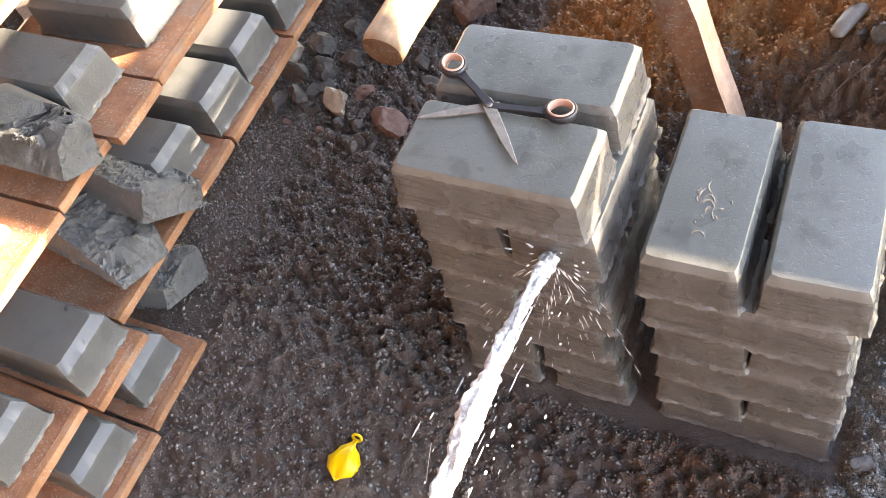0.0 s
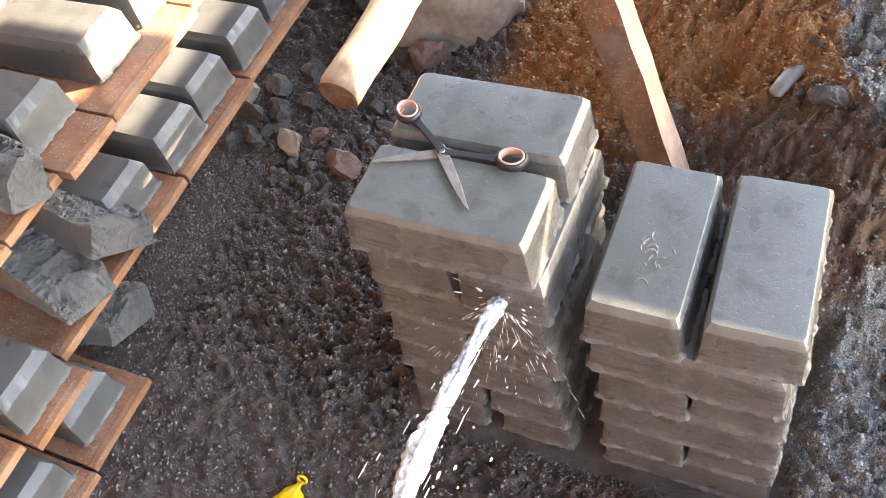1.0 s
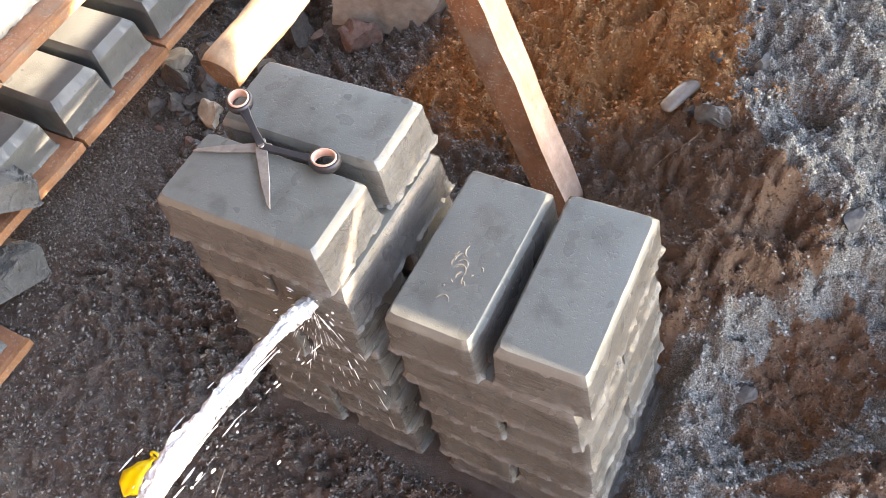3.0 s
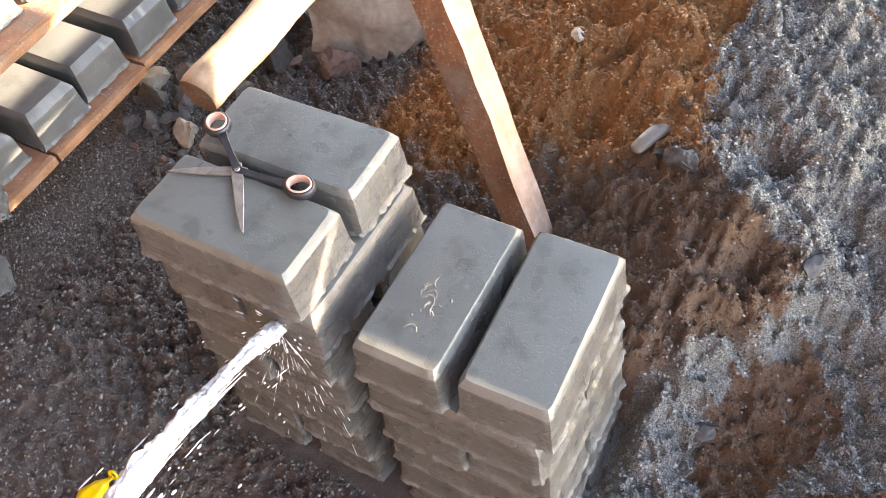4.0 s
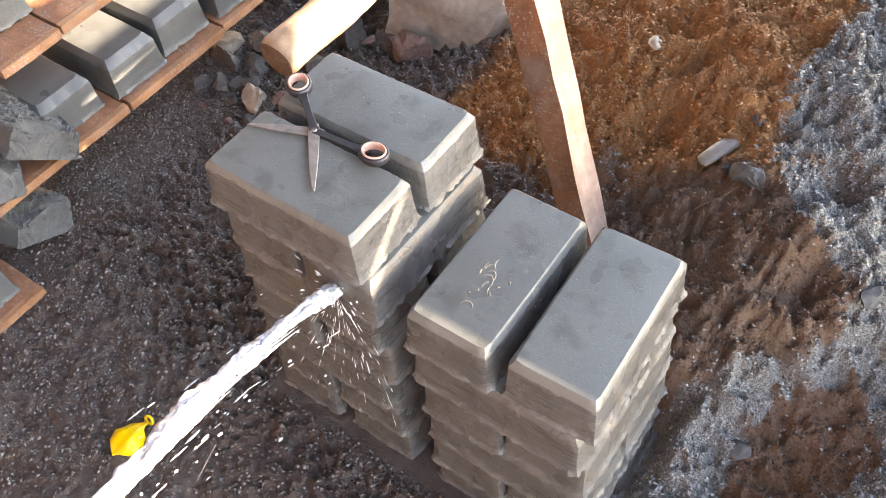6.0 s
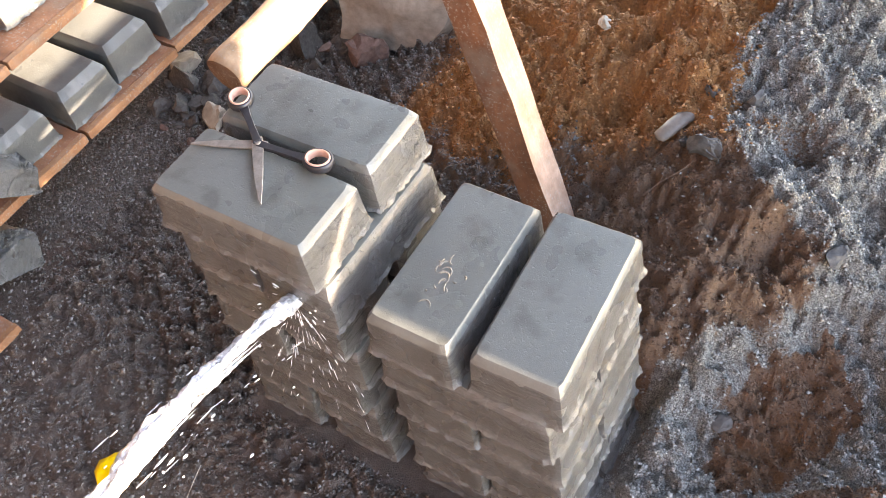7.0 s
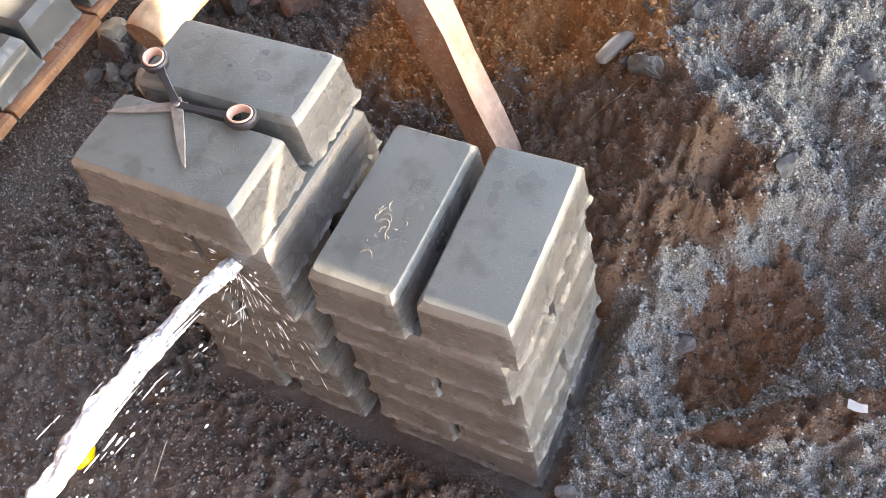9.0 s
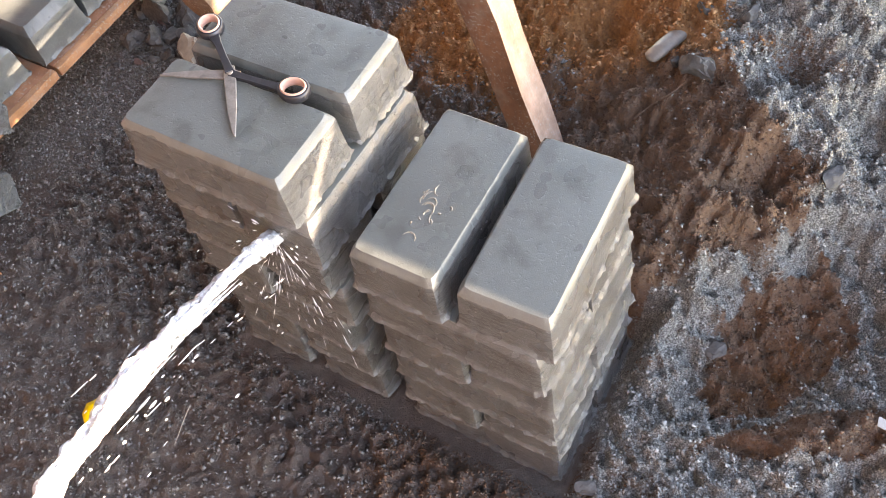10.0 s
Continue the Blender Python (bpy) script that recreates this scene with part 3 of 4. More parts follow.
for seed, (x, y), rest, turn, planes, lab in (
    (1, (-0.800, 0.035), T2, (-36, 0, -4), (((0, 0, 0.030), (0.15, 0.55, 0.82)), ((0.125, 0, 0), (1, -0.1, 0.25))), "broken concrete block tipped on edge on a rack board"),
    (4, (-0.795, -0.095), T2, (-32, 4, -8), (((0, 0, 0.012), (0.30, 0.25, 0.92)), ((0.10, 0, 0), (1, 0.35, 0.3))), "half of a split concrete block leaning on the other half"),
    (2, (-0.845, -0.045), T3, (-30, 0, -10), (((0, 0, 0.030), (0.12, 0.15, 0.98)), ((0, -0.045, 0.02), (0.1, -0.75, 0.65)), ((0.125, 0, 0), (1, 0.15, 0.2))), "crumbling broken concrete block tipped on the upper board"),
    (3, (-0.805, -0.062), 0.0, (-28, 0, 12), (((0, 0, 0.048), (0.3, 0.2, 0.92)), ((0.075, 0, 0), (1, 0.1, 0.1)), ((-0.09, 0, 0), (-1, 0, 0))), "rough broken end of a concrete block on the ground"),
):
    turned = pose(0, 0, 0, *turn)
    back = turned.to_3x3().inverted()
    mid = Vector((0, 0, BH / 2))
    me = broken_mesh(seed, [(mid + back @ Vector(co), back @ Vector(no)) for co, no in planes])
    low = min((turned @ v.co).z for v in me.vertices)
    ob = new("broken_block", me)
    ob.matrix_basis = Matrix.Translation((x, y, rest - low)) @ turned
    tagged(ob, lab, "broken block", "broken blocks")

# boulder, log, post
rock("boulder", -0.37, 1.22, (0.40, 0.42, 0.42), 5, BOULDER, "large pinkish broken boulder beside the sand heap", 0.0, (0, 0, 15), category="boulder", sub=5, boxy=0.5, sink=0.06, cut=(0.60, 0.85))


def pole_mesh(name, a, b, r0, r1, material, sides=22, rings=26, wob=0.004):
    a, b = Vector(a), Vector(b)
    turn = (b - a).to_track_quat("Z", "Y")
    verts, faces = [], []
    for k in range(rings + 1):
        t = k / rings
        for i in range(sides):
            ang = 2 * math.pi * i / sides
            r = (r0 + (r1 - r0) * t) * (0.94 if k in (0, rings) else 1)
            p = a.lerp(b, t) + turn @ Vector((r * math.cos(ang), r * math.sin(ang), 0))
            verts.append(p + noise.noise_vector(p * 8) * wob + noise.noise_vector(p * 30) * wob * 0.4)
    for k in range(rings):
        faces += [(k * sides + i, k * sides + (i + 1) % sides, (k + 1) * sides + (i + 1) % sides, (k + 1) * sides + i) for i in range(sides)]
    faces += [tuple(reversed(range(sides))), tuple(range(rings * sides, (rings + 1) * sides))]
    me = mesh_from(name, verts, faces, material)
    for p in me.polygons[-2:]:
        p.use_smooth = False
    return me


log_mesh = pole_mesh("log", (-0.281, 0.414, 0.457), (-0.20, 1.62, 0.56), 0.046, 0.054, BARK, 28, 60, 0.005)
log_mesh.materials.append(SHADED_END_GRAIN)
for f in log_mesh.polygons[-2:]:
    f.material_index = 1
tagged(new("log", log_mesh), "pale peeled log resting across a boulder, sunlit", "log")


def post_mesh():
    low, high, half = Vector((0.428, 0.577, 0.0)), Vector((0.428 - 0.2330, 0.577 + 0.030, 0.765)), 0.034
    bm = bmesh.new()
    axis = (high - low)
    across, up = Vector((-0.01, 1, 0)).normalized(), None
    side = axis.cross(across).normalized()
    rings = []
    for k in range(31):
        c = low - axis * 0.05 + axis * (k / 30 * 2.9)
        ring = []
        for s, t in ((-1, -1), (-0.93, -1), (0.93, -1), (1, -1), (1, -0.93), (1, 0.93), (1, 1), (0.93, 1), (-0.93, 1), (-1, 1), (-1, 0.93), (-1, -0.93)):
            p = c + across * half * s * 0.98 + side * half * t
            ring.append(bm.verts.new(p + noise.noise_vector(p * 10) * 0.004 + noise.noise_vector(p * 45) * 0.0015))
        rings.append(ring)
    for a, b in zip(rings, rings[1:]):
        for i in range(12):
            bm.faces.new((a[i], a[(i + 1) % 12], b[(i + 1) % 12], b[i]))
    bm.faces.new(rings[0])
    bm.faces.new(rings[-1])
    bmesh.ops.recalc_face_normals(bm, faces=bm.faces)
    for f in bm.faces:
        f.material_index = int(f.normal.dot(across) < -0.5)
    me = bpy.data.meshes.new("timber_post")
    bm.to_mesh(me)
    bm.free()
    me.materials.append(POST)
    me.materials.append(POST_BARK)
    return me


tagged(new("timber_post", post_mesh()), "weathered reddish square timber post leaning out of sand", "post")


# ---- rubble between rack and stacks ----
RUB = "rubble stones"
for n, (x, y, s, mat, lab) in enumerate((
    (-0.665, 0.605, (0.085, 0.06, 0.055), PALE_STONE, "pale angular stone lying in dark rubble"),
    (-0.455, 0.545, (0.095, 0.060, 0.055), RED_STONE, "pinkish broken brick lying beside the tall stack"),
    (-0.590, 0.660, (0.055, 0.04, 0.025), RED_STONE, "crumbly red laterite lump in the rubble"),
    (-0.715, 0.640, (0.045, 0.04, 0.035), STONE, "small grey stone in the rubble"),
    (-0.775, 0.600, (0.07, 0.05, 0.05), STONE, "grey broken stone in the rubble"),
    (-0.835, 0.560, (0.06, 0.05, 0.04), STONE, "grey broken stone in the rubble"),
    (-0.820, 0.680, (0.075, 0.06, 0.05), STONE, "grey broken stone in the rubble"),
    (-0.745, 0.700, (0.06, 0.06, 0.045), STONE, "dark grey stone in the rubble"),
    (-0.680, 0.760, (0.07, 0.055, 0.05), STONE, "dark grey stone in the rubble"),
    (-0.600, 0.780, (0.06, 0.05, 0.045), STONE, "dark grey stone in the rubble"),
    (-0.800, 0.790, (0.09, 0.06, 0.04), STONE, "flat grey stone in the rubble"),
    (-0.720, 0.860, (0.07, 0.05, 0.05), STONE, "dark grey stone in the rubble"),
    (-0.560, 0.540, (0.04, 0.035, 0.03), STONE, "small grey stone in the rubble"),
    (-0.620, 0.545, (0.035, 0.03, 0.025), STONE, "small grey stone in the rubble"),
    (-0.530, 0.490, (0.05, 0.035, 0.03), STONE, "flat dark stone beside the tall stack"),
    (-0.705, 0.565, (0.035, 0.03, 0.025), STONE, "small grey stone in the rubble"),
    (-0.880, 0.725, (0.085, 0.06, 0.05), PALE_STONE, "pale bluish lump of dry cement under the rack"),
    (-0.590, 0.950, (0.10, 0.08, 0.11), STONE, "grey squarish stone behind the tall stack"),
    (-0.405, 0.965, (0.095, 0.08, 0.115), RED_STONE, "dark red stone standing before the boulder"),
    (-0.500, 1.000, (0.07, 0.05, 0.05), STONE, "dark stone before the boulder"),
    (0.652, 0.730, (0.058, 0.050, 0.045), STONE, "grey stone half buried in the sand heap"),
    (0.587, 0.760, (0.022, 0.018, 0.016), STONE, "small grey stone in the sand heap"),
    (0.600, 0.870, (0.03, 0.026, 0.022), STONE, "small grey stone in the sand heap"),
    (0.690, 0.860, (0.035, 0.03, 0.026), STONE, "small grey stone in the sand heap"),
    (0.757, 0.000, (0.030, 0.025, 0.022), STONE, "small grey stone beside the low stack"),
    (0.860, 0.330, (0.03, 0.03, 0.024), STONE, "small grey stone in the grit"),
    (0.30, 1.02, (0.03, 0.024, 0.02), PALE_STONE, "small pale pebble in the sand heap"),
    (0.93, 0.62, (0.04, 0.034, 0.028), STONE, "grey stone in the grit"),
    (1.02, 0.86, (0.045, 0.04, 0.03), STONE, "grey stone in the grit"),
)):
    r = random.Random(100 + n)
    rock("stone", x, y, s, 60 + n, mat, lab, None, (r.uniform(-15, 15), r.uniform(-15, 15), r.uniform(0, 180)), RUB, "stone", 3)
r = random.Random(77)
for n in range(60):
    x, y, w = r.uniform(-0.90, -0.42), r.uniform(0.46, 1.00), r.choice((0.012, 0.015, 0.019, 0.025, 0.036))
    rock("stone", x, y, (w * 1.4, w, w * 0.8), 200 + n, STONE if n % 9 else RED_STONE, "small dark stone in the rubble beside the rack", None, (r.uniform(-20, 20), r.uniform(-20, 20), r.uniform(0, 180)), RUB, "stone", 2)
block_piece = new("broken_slab", box_mesh("broken_slab", 0.05, 0.26, 0.30, ROUGH_CONCRETE, 0.006, 0.008, 10, 4))
block_piece.matrix_basis = pose(-0.70, 1.20, 0.14, 8, -14, 25)
tagged(block_piece, "grey broken slab leaning behind the log", "slab")

# ---- scissors on the tall stack ----
scissors = tagged(new("scissors"), "old open tailor's scissors with pink-lined rings on wet concrete", "scissors")
scissors.location = (0.113, 0.138, TALL + 0.0015)


def extruded(name, outline, z0, z1, material, taper=0.0):
    """A flat bar from a 2D outline, with a small bevel."""
    bm = bmesh.new()
    f = bm.faces.new([bm.verts.new((x, y, z0)) for x, y in outline])
    top = bmesh.ops.extrude_face_region(bm, geom=[f])
    vs = [g for g in top["geom"] if isinstance(g, bmesh.types.BMVert)]
    bmesh.ops.translate(bm, verts=vs, vec=(0, 0, z1 - z0))
    bmesh.ops.recalc_face_normals(bm, faces=bm.faces)
    bmesh.ops.bevel(bm, geom=[e for e in bm.edges if e.calc_face_angle(0) > 0.6], offset=0.0006, segments=1, affect="EDGES")
    me = bpy.data.meshes.new(name)
    bm.to_mesh(me)
    bm.free()
    me.materials.append(material)
    return me


def ring_mesh(name, ra, rb, tube_r, tube_z, material, n=40, k=12):
    verts, faces = [], []
    for i in range(n):
        a = 2 * math.pi * i / n
        c, s = math.cos(a), math.sin(a)
        for j in range(k):
            b = 2 * math.pi * j / k
            w = tube_r * math.cos(b)
            verts.append(((ra + w) * c, (rb + w) * s, tube_z * math.sin(b)))
    for i in range(n):
        for j in range(k):
            faces.append((i * k + j, (i + 1) % n * k + j, (i + 1) % n * k + (j + 1) % k, i * k + (j + 1) % k))
    return mesh_from(name, verts, faces, material)


def scissor_half(tip, ring, z0, ring_z):
    tip, ring = Vector(tip), Vector(ring)
    to_tip, to_ring = math.atan2(tip.y, tip.x), math.atan2(ring.y, ring.x)
    lt, lr = tip.length, ring.length
    blade = extruded("blade", [(-0.014, -0.007), (0.0, -0.0098), (0.02, -0.0096), (lt * 0.6, -0.0078), (lt * 0.93, -0.0036), (lt, -0.0008), (lt, 0.0010), (lt * 0.6, 0.0055), (0.02, 0.0080), (0.0, 0.0085), (-0.014, 0.007)], z0, z0 + 0.0032, STEEL)
    part("blade", blade, scissors, "dull worn steel blade", pose(0, 0, 0, rz=math.degrees(to_tip)))
    e = lr - 0.0205
    handle = part("handle", extruded("handle", [(0.0, -0.0070), (e * 0.35, -0.0058), (e * 0.75, -0.0062), (e, -0.0085), (e + 0.003, 0.0), (e, 0.0085), (e * 0.75, 0.0050), (e * 0.35, 0.0048), (0.0, 0.0065)], z0 + 0.0005, z0 + 0.0075, BLACK_STEEL), scissors, "dark painted handle", pose(0, 0, 0, rz=math.degrees(to_ring)))
    part("finger_ring", ring_mesh("finger_ring", 0.0220, 0.0185, 0.0034, 0.0075, BLACK_STEEL), handle, "dark oval finger ring", pose(lr, 0, ring_z))
    part("ring_lining", ring_mesh("ring_lining", 0.0190, 0.0155, 0.0026, 0.0085, PINK), handle, "faded pink ring lining", pose(lr, 0, ring_z + 0.001))


scissor_half((0.081, -0.096), (-0.086, 0.064), 0.0045, 0.0095)
scissor_half((-0.104, -0.044), (0.112, 0.009), 0.0005, 0.0090)
part("pivot_screw", pole_mesh("pivot_screw", (0, 0, 0), (0, 0, 0.0105), 0.0058, 0.0050, STEEL, 14, 3, 0.0002), scissors, "worn pivot screw")


# ---- yellow balloon on the ground ----
def balloon_mesh():
    prof = ((0.0, 0.001), (0.004, 0.012), (0.014, 0.024), (0.028, 0.029), (0.042, 0.026), (0.055, 0.018), (0.064, 0.009), (0.069, 0.0055), (0.074, 0.0050))
    verts, faces, n = [], [], 28
    for t, r in prof:
        for i in range(n):
            a = 2 * math.pi * i / n
            p = Vector((r * math.cos(a), t, r * 0.55 * math.sin(a)))
            fold = 0.10 * math.sin(3 * a + t * 60) + 0.05 * math.sin(7 * a)
            p.x *= 1 + fold * (t > 0.004)
            p.z *= 1 + fold * 1.5
            verts.append(p + noise.noise_vector(p * 55) * 0.0040 + noise.noise_vector(p * 130) * 0.0015)
    for k in range(len(prof) - 1):
        faces += [(k * n + i, k * n + (i + 1) % n, (k + 1) * n + (i + 1) % n, (k + 1) * n + i) for i in range(n)]
    faces += [tuple(range(n)), tuple(reversed(range((len(prof) - 1) * n, len(prof) * n)))]
    return mesh_from("body", verts, faces, YELLOW)


balloon = tagged(new("balloon"), "limp yellow rubber balloon lying on wet earth", "balloon")
balloon.matrix_basis = pose(-0.182, -0.335, 0.019, 0, 0, -4) @ Matrix.Scale(1.2, 4)
part("body", balloon_mesh(), balloon)
part("neck_lip", ring_mesh("neck_lip", 0.0085, 0.0075, 0.0022, 0.0028, YELLOW, 20, 8), balloon, "rolled rubber lip", pose(0.001, 0.079, 0.0, 62, 20, 0))

# ---- litter in the heap ----
bz = float(ground_height(0.565, 0.80, False))
bottle = tagged(new("plastic_bottle"), "flattened dusty plastic bottle half sunk in sand", "bottle")
bottle.matrix_basis = pose(0.565, 0.80, bz + 0.010, 8, 0, -23)
prof = ((-0.062, 0.006), (-0.056, 0.015), (-0.02, 0.018), (0.02, 0.0175), (0.04, 0.014), (0.052, 0.008), (0.062, 0.007))
bv = [Vector((r * math.cos(2 * math.pi * i / 18) * (1 + 0.06 * math.sin(5 * i)), t, r * 0.55 * math.sin(2 * math.pi * i / 18))) for t, r in prof for i in range(18)]
bf = [(k * 18 + i, k * 18 + (i + 1) % 18, (k + 1) * 18 + (i + 1) % 18, (k + 1) * 18 + i) for k in range(6) for i in range(18)]
bf += [tuple(reversed(range(18))), tuple(range(108, 126))]
part("bottle_body", mesh_from("bottle_body", bv, bf, DUSTY), bottle)
part("bottle_cap", pole_mesh("bottle_cap", (0, 0.060, 0), (0, 0.072, 0), 0.0075, 0.0075, BROWN_CAP, 14, 3, 0.0002), bottle, "dusty brown cap")


def strand(name, pts, radius, material, label, category):
    cu = bpy.data.curves.new(name, "CURVE")
    cu.dimensions, cu.bevel_depth, cu.bevel_resolution = "3D", radius, 2
    sp = cu.splines.new("POLY")
    sp.points.add(len(pts) - 1)
    for p, q in zip(sp.points, pts):
        p.co = (*q, 1)
    cu.materials.append(material)
    return tagged(new(name, cu), label, category)


def on_ground(x, y, up):
    return (x, y, float(ground_height(x, y, False)) + up)


strand("twig", [on_ground(0.560 + 0.012 * k, 0.637 + 0.011 * k + 0.004 * math.sin(k), 0.014) for k in range(7)], 0.0008, BROWN_CAP, "thin dry stalk lying on the sand", "twig")
strand("straw", [on_ground(-0.02 + 0.004 * k, -0.20 - 0.016 * k, 0.010) for k in range(6)], 0.0008, PALE_STONE, "thin pale straw on wet earth", "straw")
paper = new("paper_scrap", box_mesh("paper_scrap", 0.030, 0.016, 0.002, PAPER, 0, 0.012, 9, 3))
paper.location = on_ground(1.16, 0.27, 0.012)
tagged(paper, "crumpled scrap of white paper on grit", "paper")


# ---- water jet ----
def jet_path(t):
    a, b = Vector((0.255, -0.640, 0.590)), Vector((0.238, 0.000, 0.535))
    return a.lerp(b, t) + Vector((0, 0, 0.22 * t * (1 - t)))


def tube(name, path, radius, material, rings, sides, seed, ragged):
    verts, faces = [], []
    for k in range(rings + 1):
        t = k / rings
        c, d = path(t), (path(min(t + 0.01, 1.0)) - path(max(t - 0.01, 0.0)))
        q = d.to_track_quat("Z", "Y")
        for i in range(sides):
            a = 2 * math.pi * i / sides
            o = Vector((math.cos(a), math.sin(a), 0))
            n = noise.noise(Vector((o.x * 1.6, o.y * 1.6, t * 11 + seed)))
            n2 = noise.noise(Vector((o.x * 4 + 5, o.y * 4, t * 48 + seed)))
            verts.append(c + q @ o * radius(t) * (1 + ragged * n + ragged * 0.6 * n2))
    for k in range(rings):
        faces += [(k * sides + i, k * sides + (i + 1) % sides, (k + 1) * sides + (i + 1) % sides, (k + 1) * sides + i) for i in range(sides)]
    faces += [tuple(reversed(range(sides))), tuple(range(rings * sides, (rings + 1) * sides))]
    return mesh_from(name, verts, faces, material)


jet = tagged(new("water_jet"), "white stream of water from a hose striking the tall stack", "water jet")
part("stream", tube("stream", jet_path, lambda t: 0.0165 - 0.0075 * t + 0.0020 * math.sin(t * 14), WATER, 220, 20, 3, 0.85), jet)
r = random.Random(3)
for k in range(9):
    t0, t1 = r.uniform(0.1, 0.5), r.uniform(0.55, 0.9)
    off = Vector((r.uniform(-0.008, 0.008), 0, -r.uniform(0.008, 0.02)))
    part("strand", tube("strand", lambda t, t0=t0, t1=t1, off=off: jet_path(t0 + (t1 - t0) * t) + off * (0.4 + t), lambda t: 0.0042 * math.sin(math.pi * min(max(t, 0.02), 0.98)), WATER, 50, 8, 9 + k, 0.8), jet)


def drop_cloud(name, places):
    """Small stretched drops joined into one mesh: place, way, length and radius of each."""
    verts, faces = [], []
    for p, way, length, rad in places:
        q = way.to_track_quat("Z", "Y")
        base = len(verts)
        rings = ((-0.5, 0.25), (-0.2, 0.9), (0.2, 1.0), (0.5, 0.3))
        for t, w in rings:
            for i in range(6):
                a = math.pi * i / 3
                verts.append(p + q @ Vector((rad * w * math.cos(a), rad * w * math.sin(a), length * t)))
        for k in range(3):
            faces += [(base + k * 6 + i, base + k * 6 + (i + 1) % 6, base + (k + 1) * 6 + (i + 1) % 6, base + (k + 1) * 6 + i) for i in range(6)]
        faces += [tuple(base + i for i in reversed(range(6))), tuple(base + 18 + i for i in range(6))]
    return mesh_from(name, verts, faces, WATER)


drops = []
for k in range(85):
    t = r.uniform(0.15, 0.95)
    way = (jet_path(min(t + 0.05, 1)) - jet_path(t)).normalized() + Vector((0, 0, r.uniform(-0.25, -0.05)))
    drops.append((jet_path(t) + Vector((r.gauss(0, 0.03), r.gauss(0, 0.03), -abs(r.gauss(0.02, 0.07)))), way, r.choice((0.004, 0.006, 0.009, 0.014, 0.03)), r.choice((0.0005, 0.0007, 0.0009, 0.0013, 0.0022))))
for k in range(40):
    a = r.uniform(0, 6.28)
    way = Vector((math.cos(a), -abs(math.sin(a)) * 0.8, r.uniform(-0.4, 0.9)))
    drops.append((jet_path(1.0) + way * r.uniform(0.005, 0.07), way, r.uniform(0.003, 0.014), r.uniform(0.0005, 0.0016)))
# water thrown off the wall in a falling fan
for k in range(110):
    a, far = r.uniform(-1.1, 0.9), r.uniform(0.02, 0.26)
    way = Vector((math.sin(a) * 0.8, -r.uniform(0.1, 0.5), -math.cos(a)))
    at = jet_path(1.0) + Vector((way.x * far, -0.008 + way.y * far * 0.6, way.z * far * 0.9 - 0.5 * far * far))
    if at.z > 0.02:
        drops.append((at, way, r.uniform(0.006, 0.026), r.uniform(0.0003, 0.0007)))
tagged(part("spray", drop_cloud("spray", drops), jet), kind="stuff")

# thin film of water on one low-stack block; tan colour stands in for glints
m = Mat("tan_water", 0.03)
m.b.inputs["Transmission Weight"].default_value = 0.6
m.b.inputs["IOR"].default_value = 1.33
TAN_WATER = m.done((0.66, 0.57, 0.46), 0.08)
puddle = tagged(new("water_puddle"), "thin tan water trails painting in glints on a wet concrete block", "puddle")
puddle.location = (0.452, 0.112, LOW - h6 + BH - 0.002)
r = random.Random(12)
for k in range(18):
    a0, x0, y0, rad, sweep = r.uniform(0, 6.28), r.gauss(0, 0.014), r.gauss(0, 0.022), r.uniform(0.003, 0.011), r.uniform(0.8, 3.6)
    trail = lambda t, a0=a0, x0=x0, y0=y0, rad=rad, sweep=sweep: Vector((x0 + rad * math.cos(a0 + sweep * t), y0 + rad * 1.3 * math.sin(a0 + sweep * t), 0.0004))
    part("trail", tube("trail", trail, lambda t: 0.0015 * math.sin(math.pi * min(max(t, 0.03), 0.97)), TAN_WATER, 18, 8, k, 0.5), puddle)

# ---- loose grains, clods and gravel ----
def grains(name, count, box, size, accept, material, label, seed, flat=0.7):
    g = np.random.RandomState(seed)
    base = np.array([(1, 0, 0), (0, 1, 0), (-1, 0, 0), (0, -1, 0), (0, 0, 1), (0, 0, -1)]) * 1.15
    tris = np.array([(0, 1, 4), (1, 2, 4), (2, 3, 4), (3, 0, 4), (1, 0, 5), (2, 1, 5), (3, 2, 5), (0, 3, 5)])
    x, y = g.uniform(box[0], box[1], count * 3), g.uniform(box[2], box[3], count * 3)
    keep = np.nonzero(g.rand(count * 3) < accept(x, y))[0][:count]
    x, y = x[keep], y[keep]
    n = len(x)
    s = size[0] + (size[1] - size[0]) * g.rand(n) ** 3
    z = ground_height(x, y) + s * 0.25
    p = base[None] * (s[:, None, None] / 2) * (1 + 0.7 * g.uniform(-1, 1, (n, 6, 3)))
    p += g.normal(0, 0.16, (n, 6, 3)) * s[:, None, None]
    p[..., 2] *= flat
    ang = g.uniform(0, 6.28, n)
    c, q = np.cos(ang)[:, None], np.sin(ang)[:, None]
    out = np.stack([p[..., 0] * c - p[..., 1] * q, p[..., 0] * q + p[..., 1] * c, p[..., 2]], -1) + np.stack([x, y, z], -1)[:, None]
    f = (tris[None] + 6 * np.arange(n)[:, None, None]).reshape(-1, 3)
    me = bpy.data.meshes.new(name)
    me.vertices.add(n * 6)
    me.vertices.foreach_set("co", out.ravel())
    me.loops.add(f.size)
    me.loops.foreach_set("vertex_index", f.ravel())
    me.polygons.add(len(f))
    me.polygons.foreach_set("loop_start", np.arange(len(f)) * 3)
    me.materials.append(material)
    me.update(calc_edges=True)
    return tagged(new(name, me), label, name.replace("_", " "), kind="stuff")


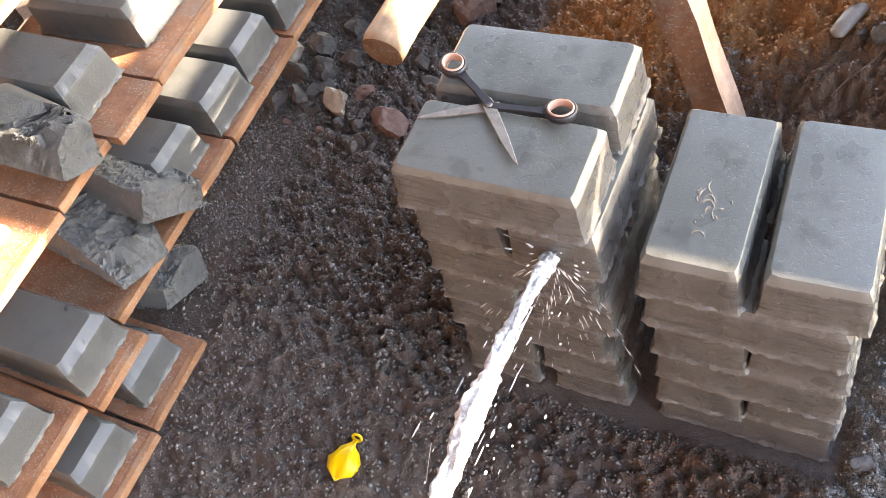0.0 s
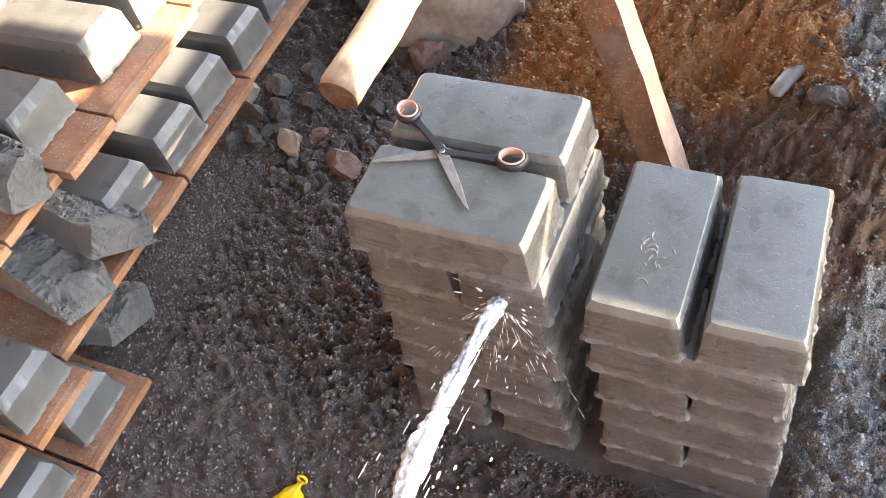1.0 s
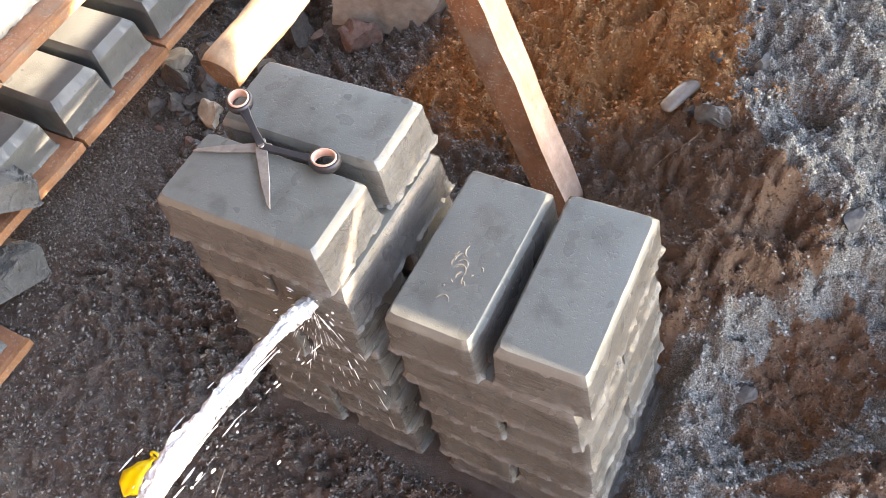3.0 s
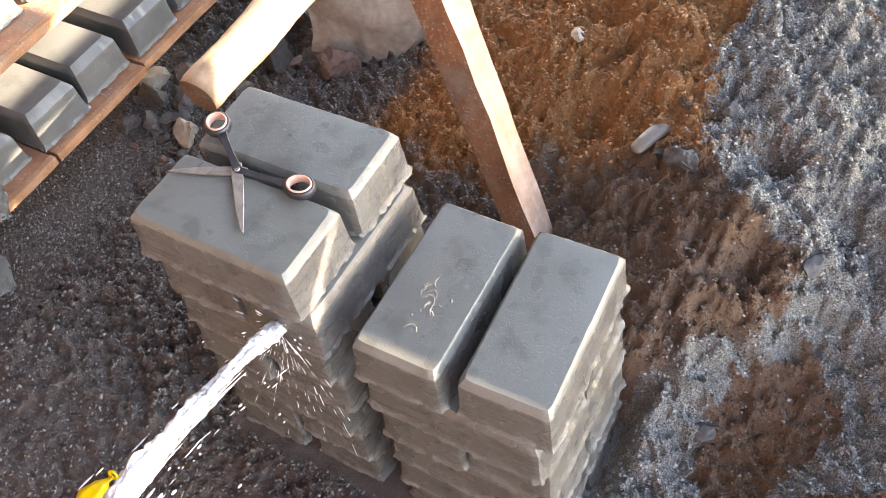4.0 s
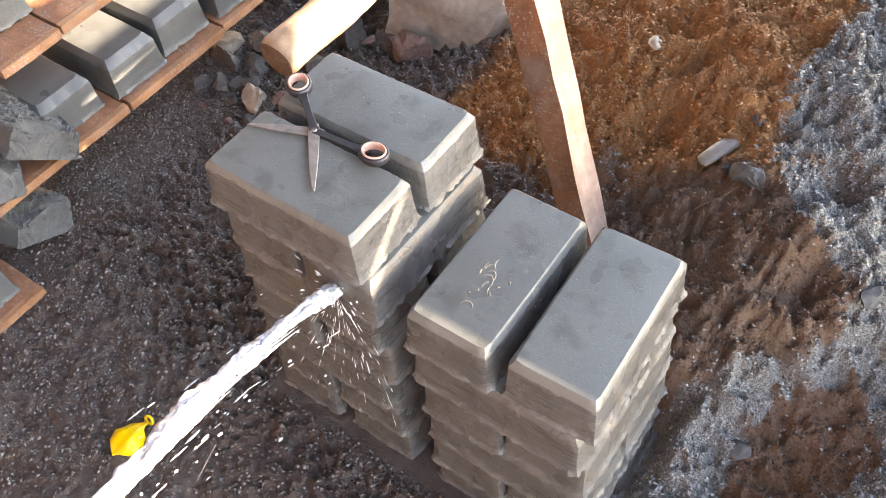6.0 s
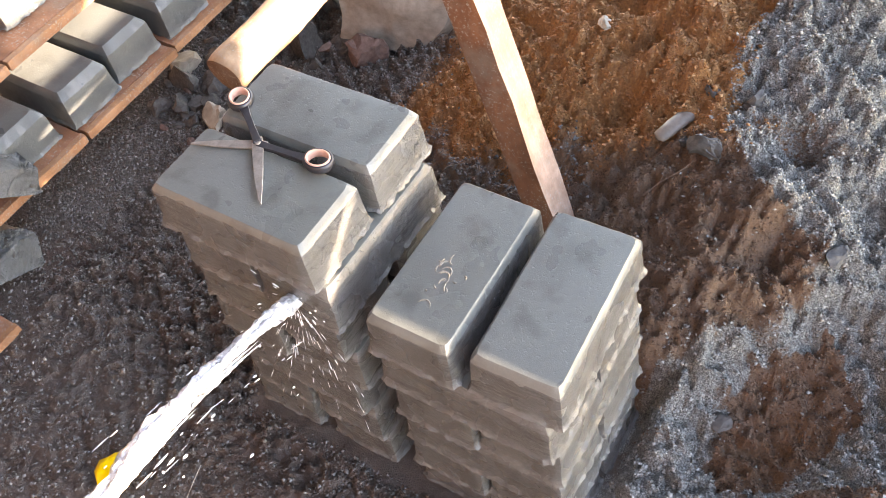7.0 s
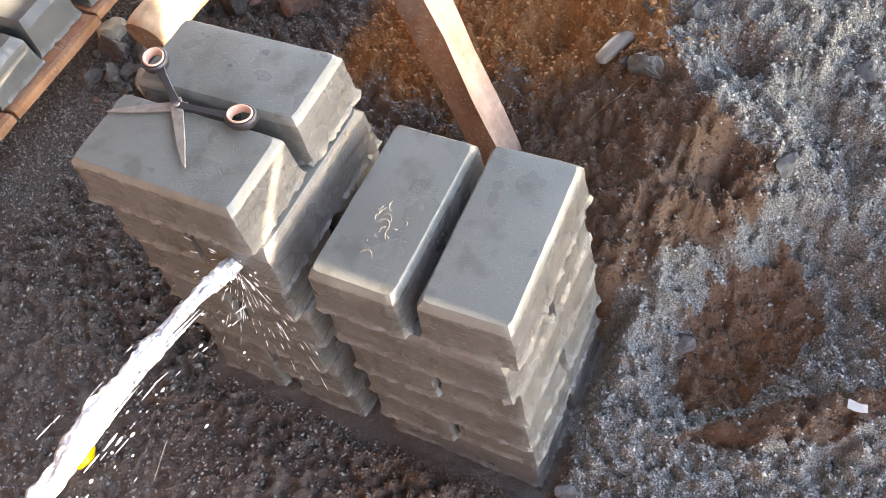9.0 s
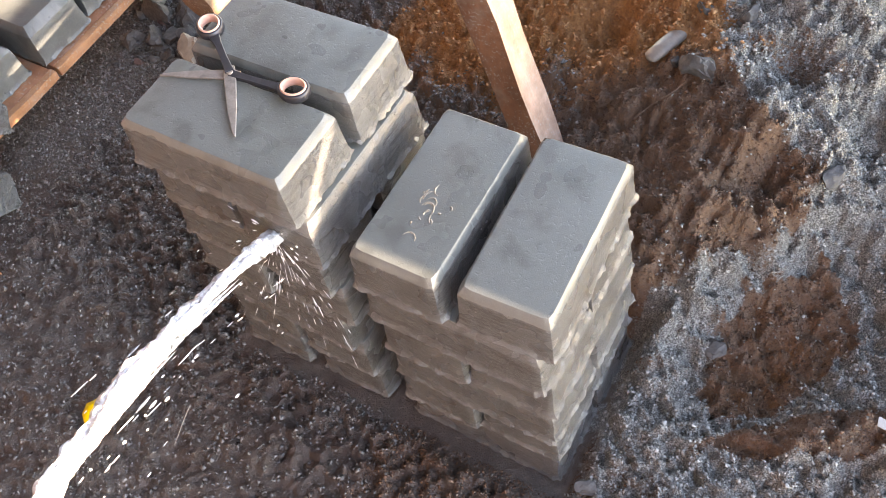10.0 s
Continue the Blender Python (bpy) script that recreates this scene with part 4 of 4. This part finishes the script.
def island(name, *stops, rough=0.8):
    mm = Mat(name, rough)
    r = mm.t.nodes.new("ShaderNodeNewGeometry").outputs["Random Per Island"]
    return mm.done(mm.ramp(r, *stops), rough, ((mm.noise(300), 0.4, 0.001),))


GRIT = island("grey_grit", (0.0, (0.13, 0.125, 0.115)), (0.5, (0.27, 0.262, 0.243)), (0.92, (0.38, 0.37, 0.345)), (1.0, (0.50, 0.485, 0.455)))
CLOD = island("dark_clods", (0.0, (0.085, 0.079, 0.075)), (0.7, (0.175, 0.165, 0.158)), (0.985, (0.23, 0.22, 0.21)), (1.0, (0.32, 0.30, 0.28)), rough=0.55)
BROWNS = island("brown_crumbs", (0.0, (0.060, 0.034, 0.023)), (0.9, (0.150, 0.082, 0.050)), (1.0, (0.22, 0.15, 0.11)))
SANDS = island("sand_crumbs", (0.0, (0.22, 0.095, 0.037)), (0.8, (0.38, 0.175, 0.068)), (1.0, (0.46, 0.25, 0.12)))


def at_mask(mask):
    def look_up(x, y):
        i, j = np.clip(np.searchsorted(gx, x), 0, nx - 1), np.clip(np.searchsorted(gy, y), 0, ny - 1)
        return mask[j, i]
    return look_up


grit_at, sand_at = at_mask(grit_mask), at_mask(sand_mask)
clear = lambda x, y: 1.0 - ((x > -0.03) & (x < 0.72) & (y > -0.03) & (y < 0.34))
grains("grit_grains", 96000, (0.55, 1.45, -0.3, 1.6), (0.0020, 0.0066), lambda x, y: clear(x, y) * np.maximum(smooth_step(grit_at(x, y), 0.3, 0.7), 0.06 * (1 - smooth_step(sand_at(x, y), 0.6, 0.95))), GRIT, "loose light grey crushed stone grains", 1)
grains("dark_clods", 95000, (-1.0, 0.74, -0.7, 1.1), (0.0016, 0.0088), lambda x, y: clear(x, y) * (0.28 + 0.72 * smooth_step(y + 0.16 + 0.12 * x, 0, 0.3)) * (1 - smooth_step(x, 0.34, 0.46)) * (1 - sand_at(x, y)), CLOD, "crumbs of dark wet earth and cinder", 2)
grains("brown_crumbs", 36000, (0.36, 1.30, -0.3, 0.95), (0.0015, 0.0058), lambda x, y: clear(x, y) * (1 - smooth_step(sand_at(x, y), 0.5, 0.9)) * (1 - smooth_step(grit_at(x, y), 0.4, 0.8)), BROWNS, "crumbs of damp brown earth beside the grit", 4)
grains("sand_crumbs", 40000, (-0.4, 1.2, 0.3, 2.0), (0.0018, 0.0092), lambda x, y: clear(x, y) * smooth_step(sand_at(x, y), 0.42, 0.85) * (1 - grit_at(x, y)), SANDS, "crumbs of damp orange sand", 3)
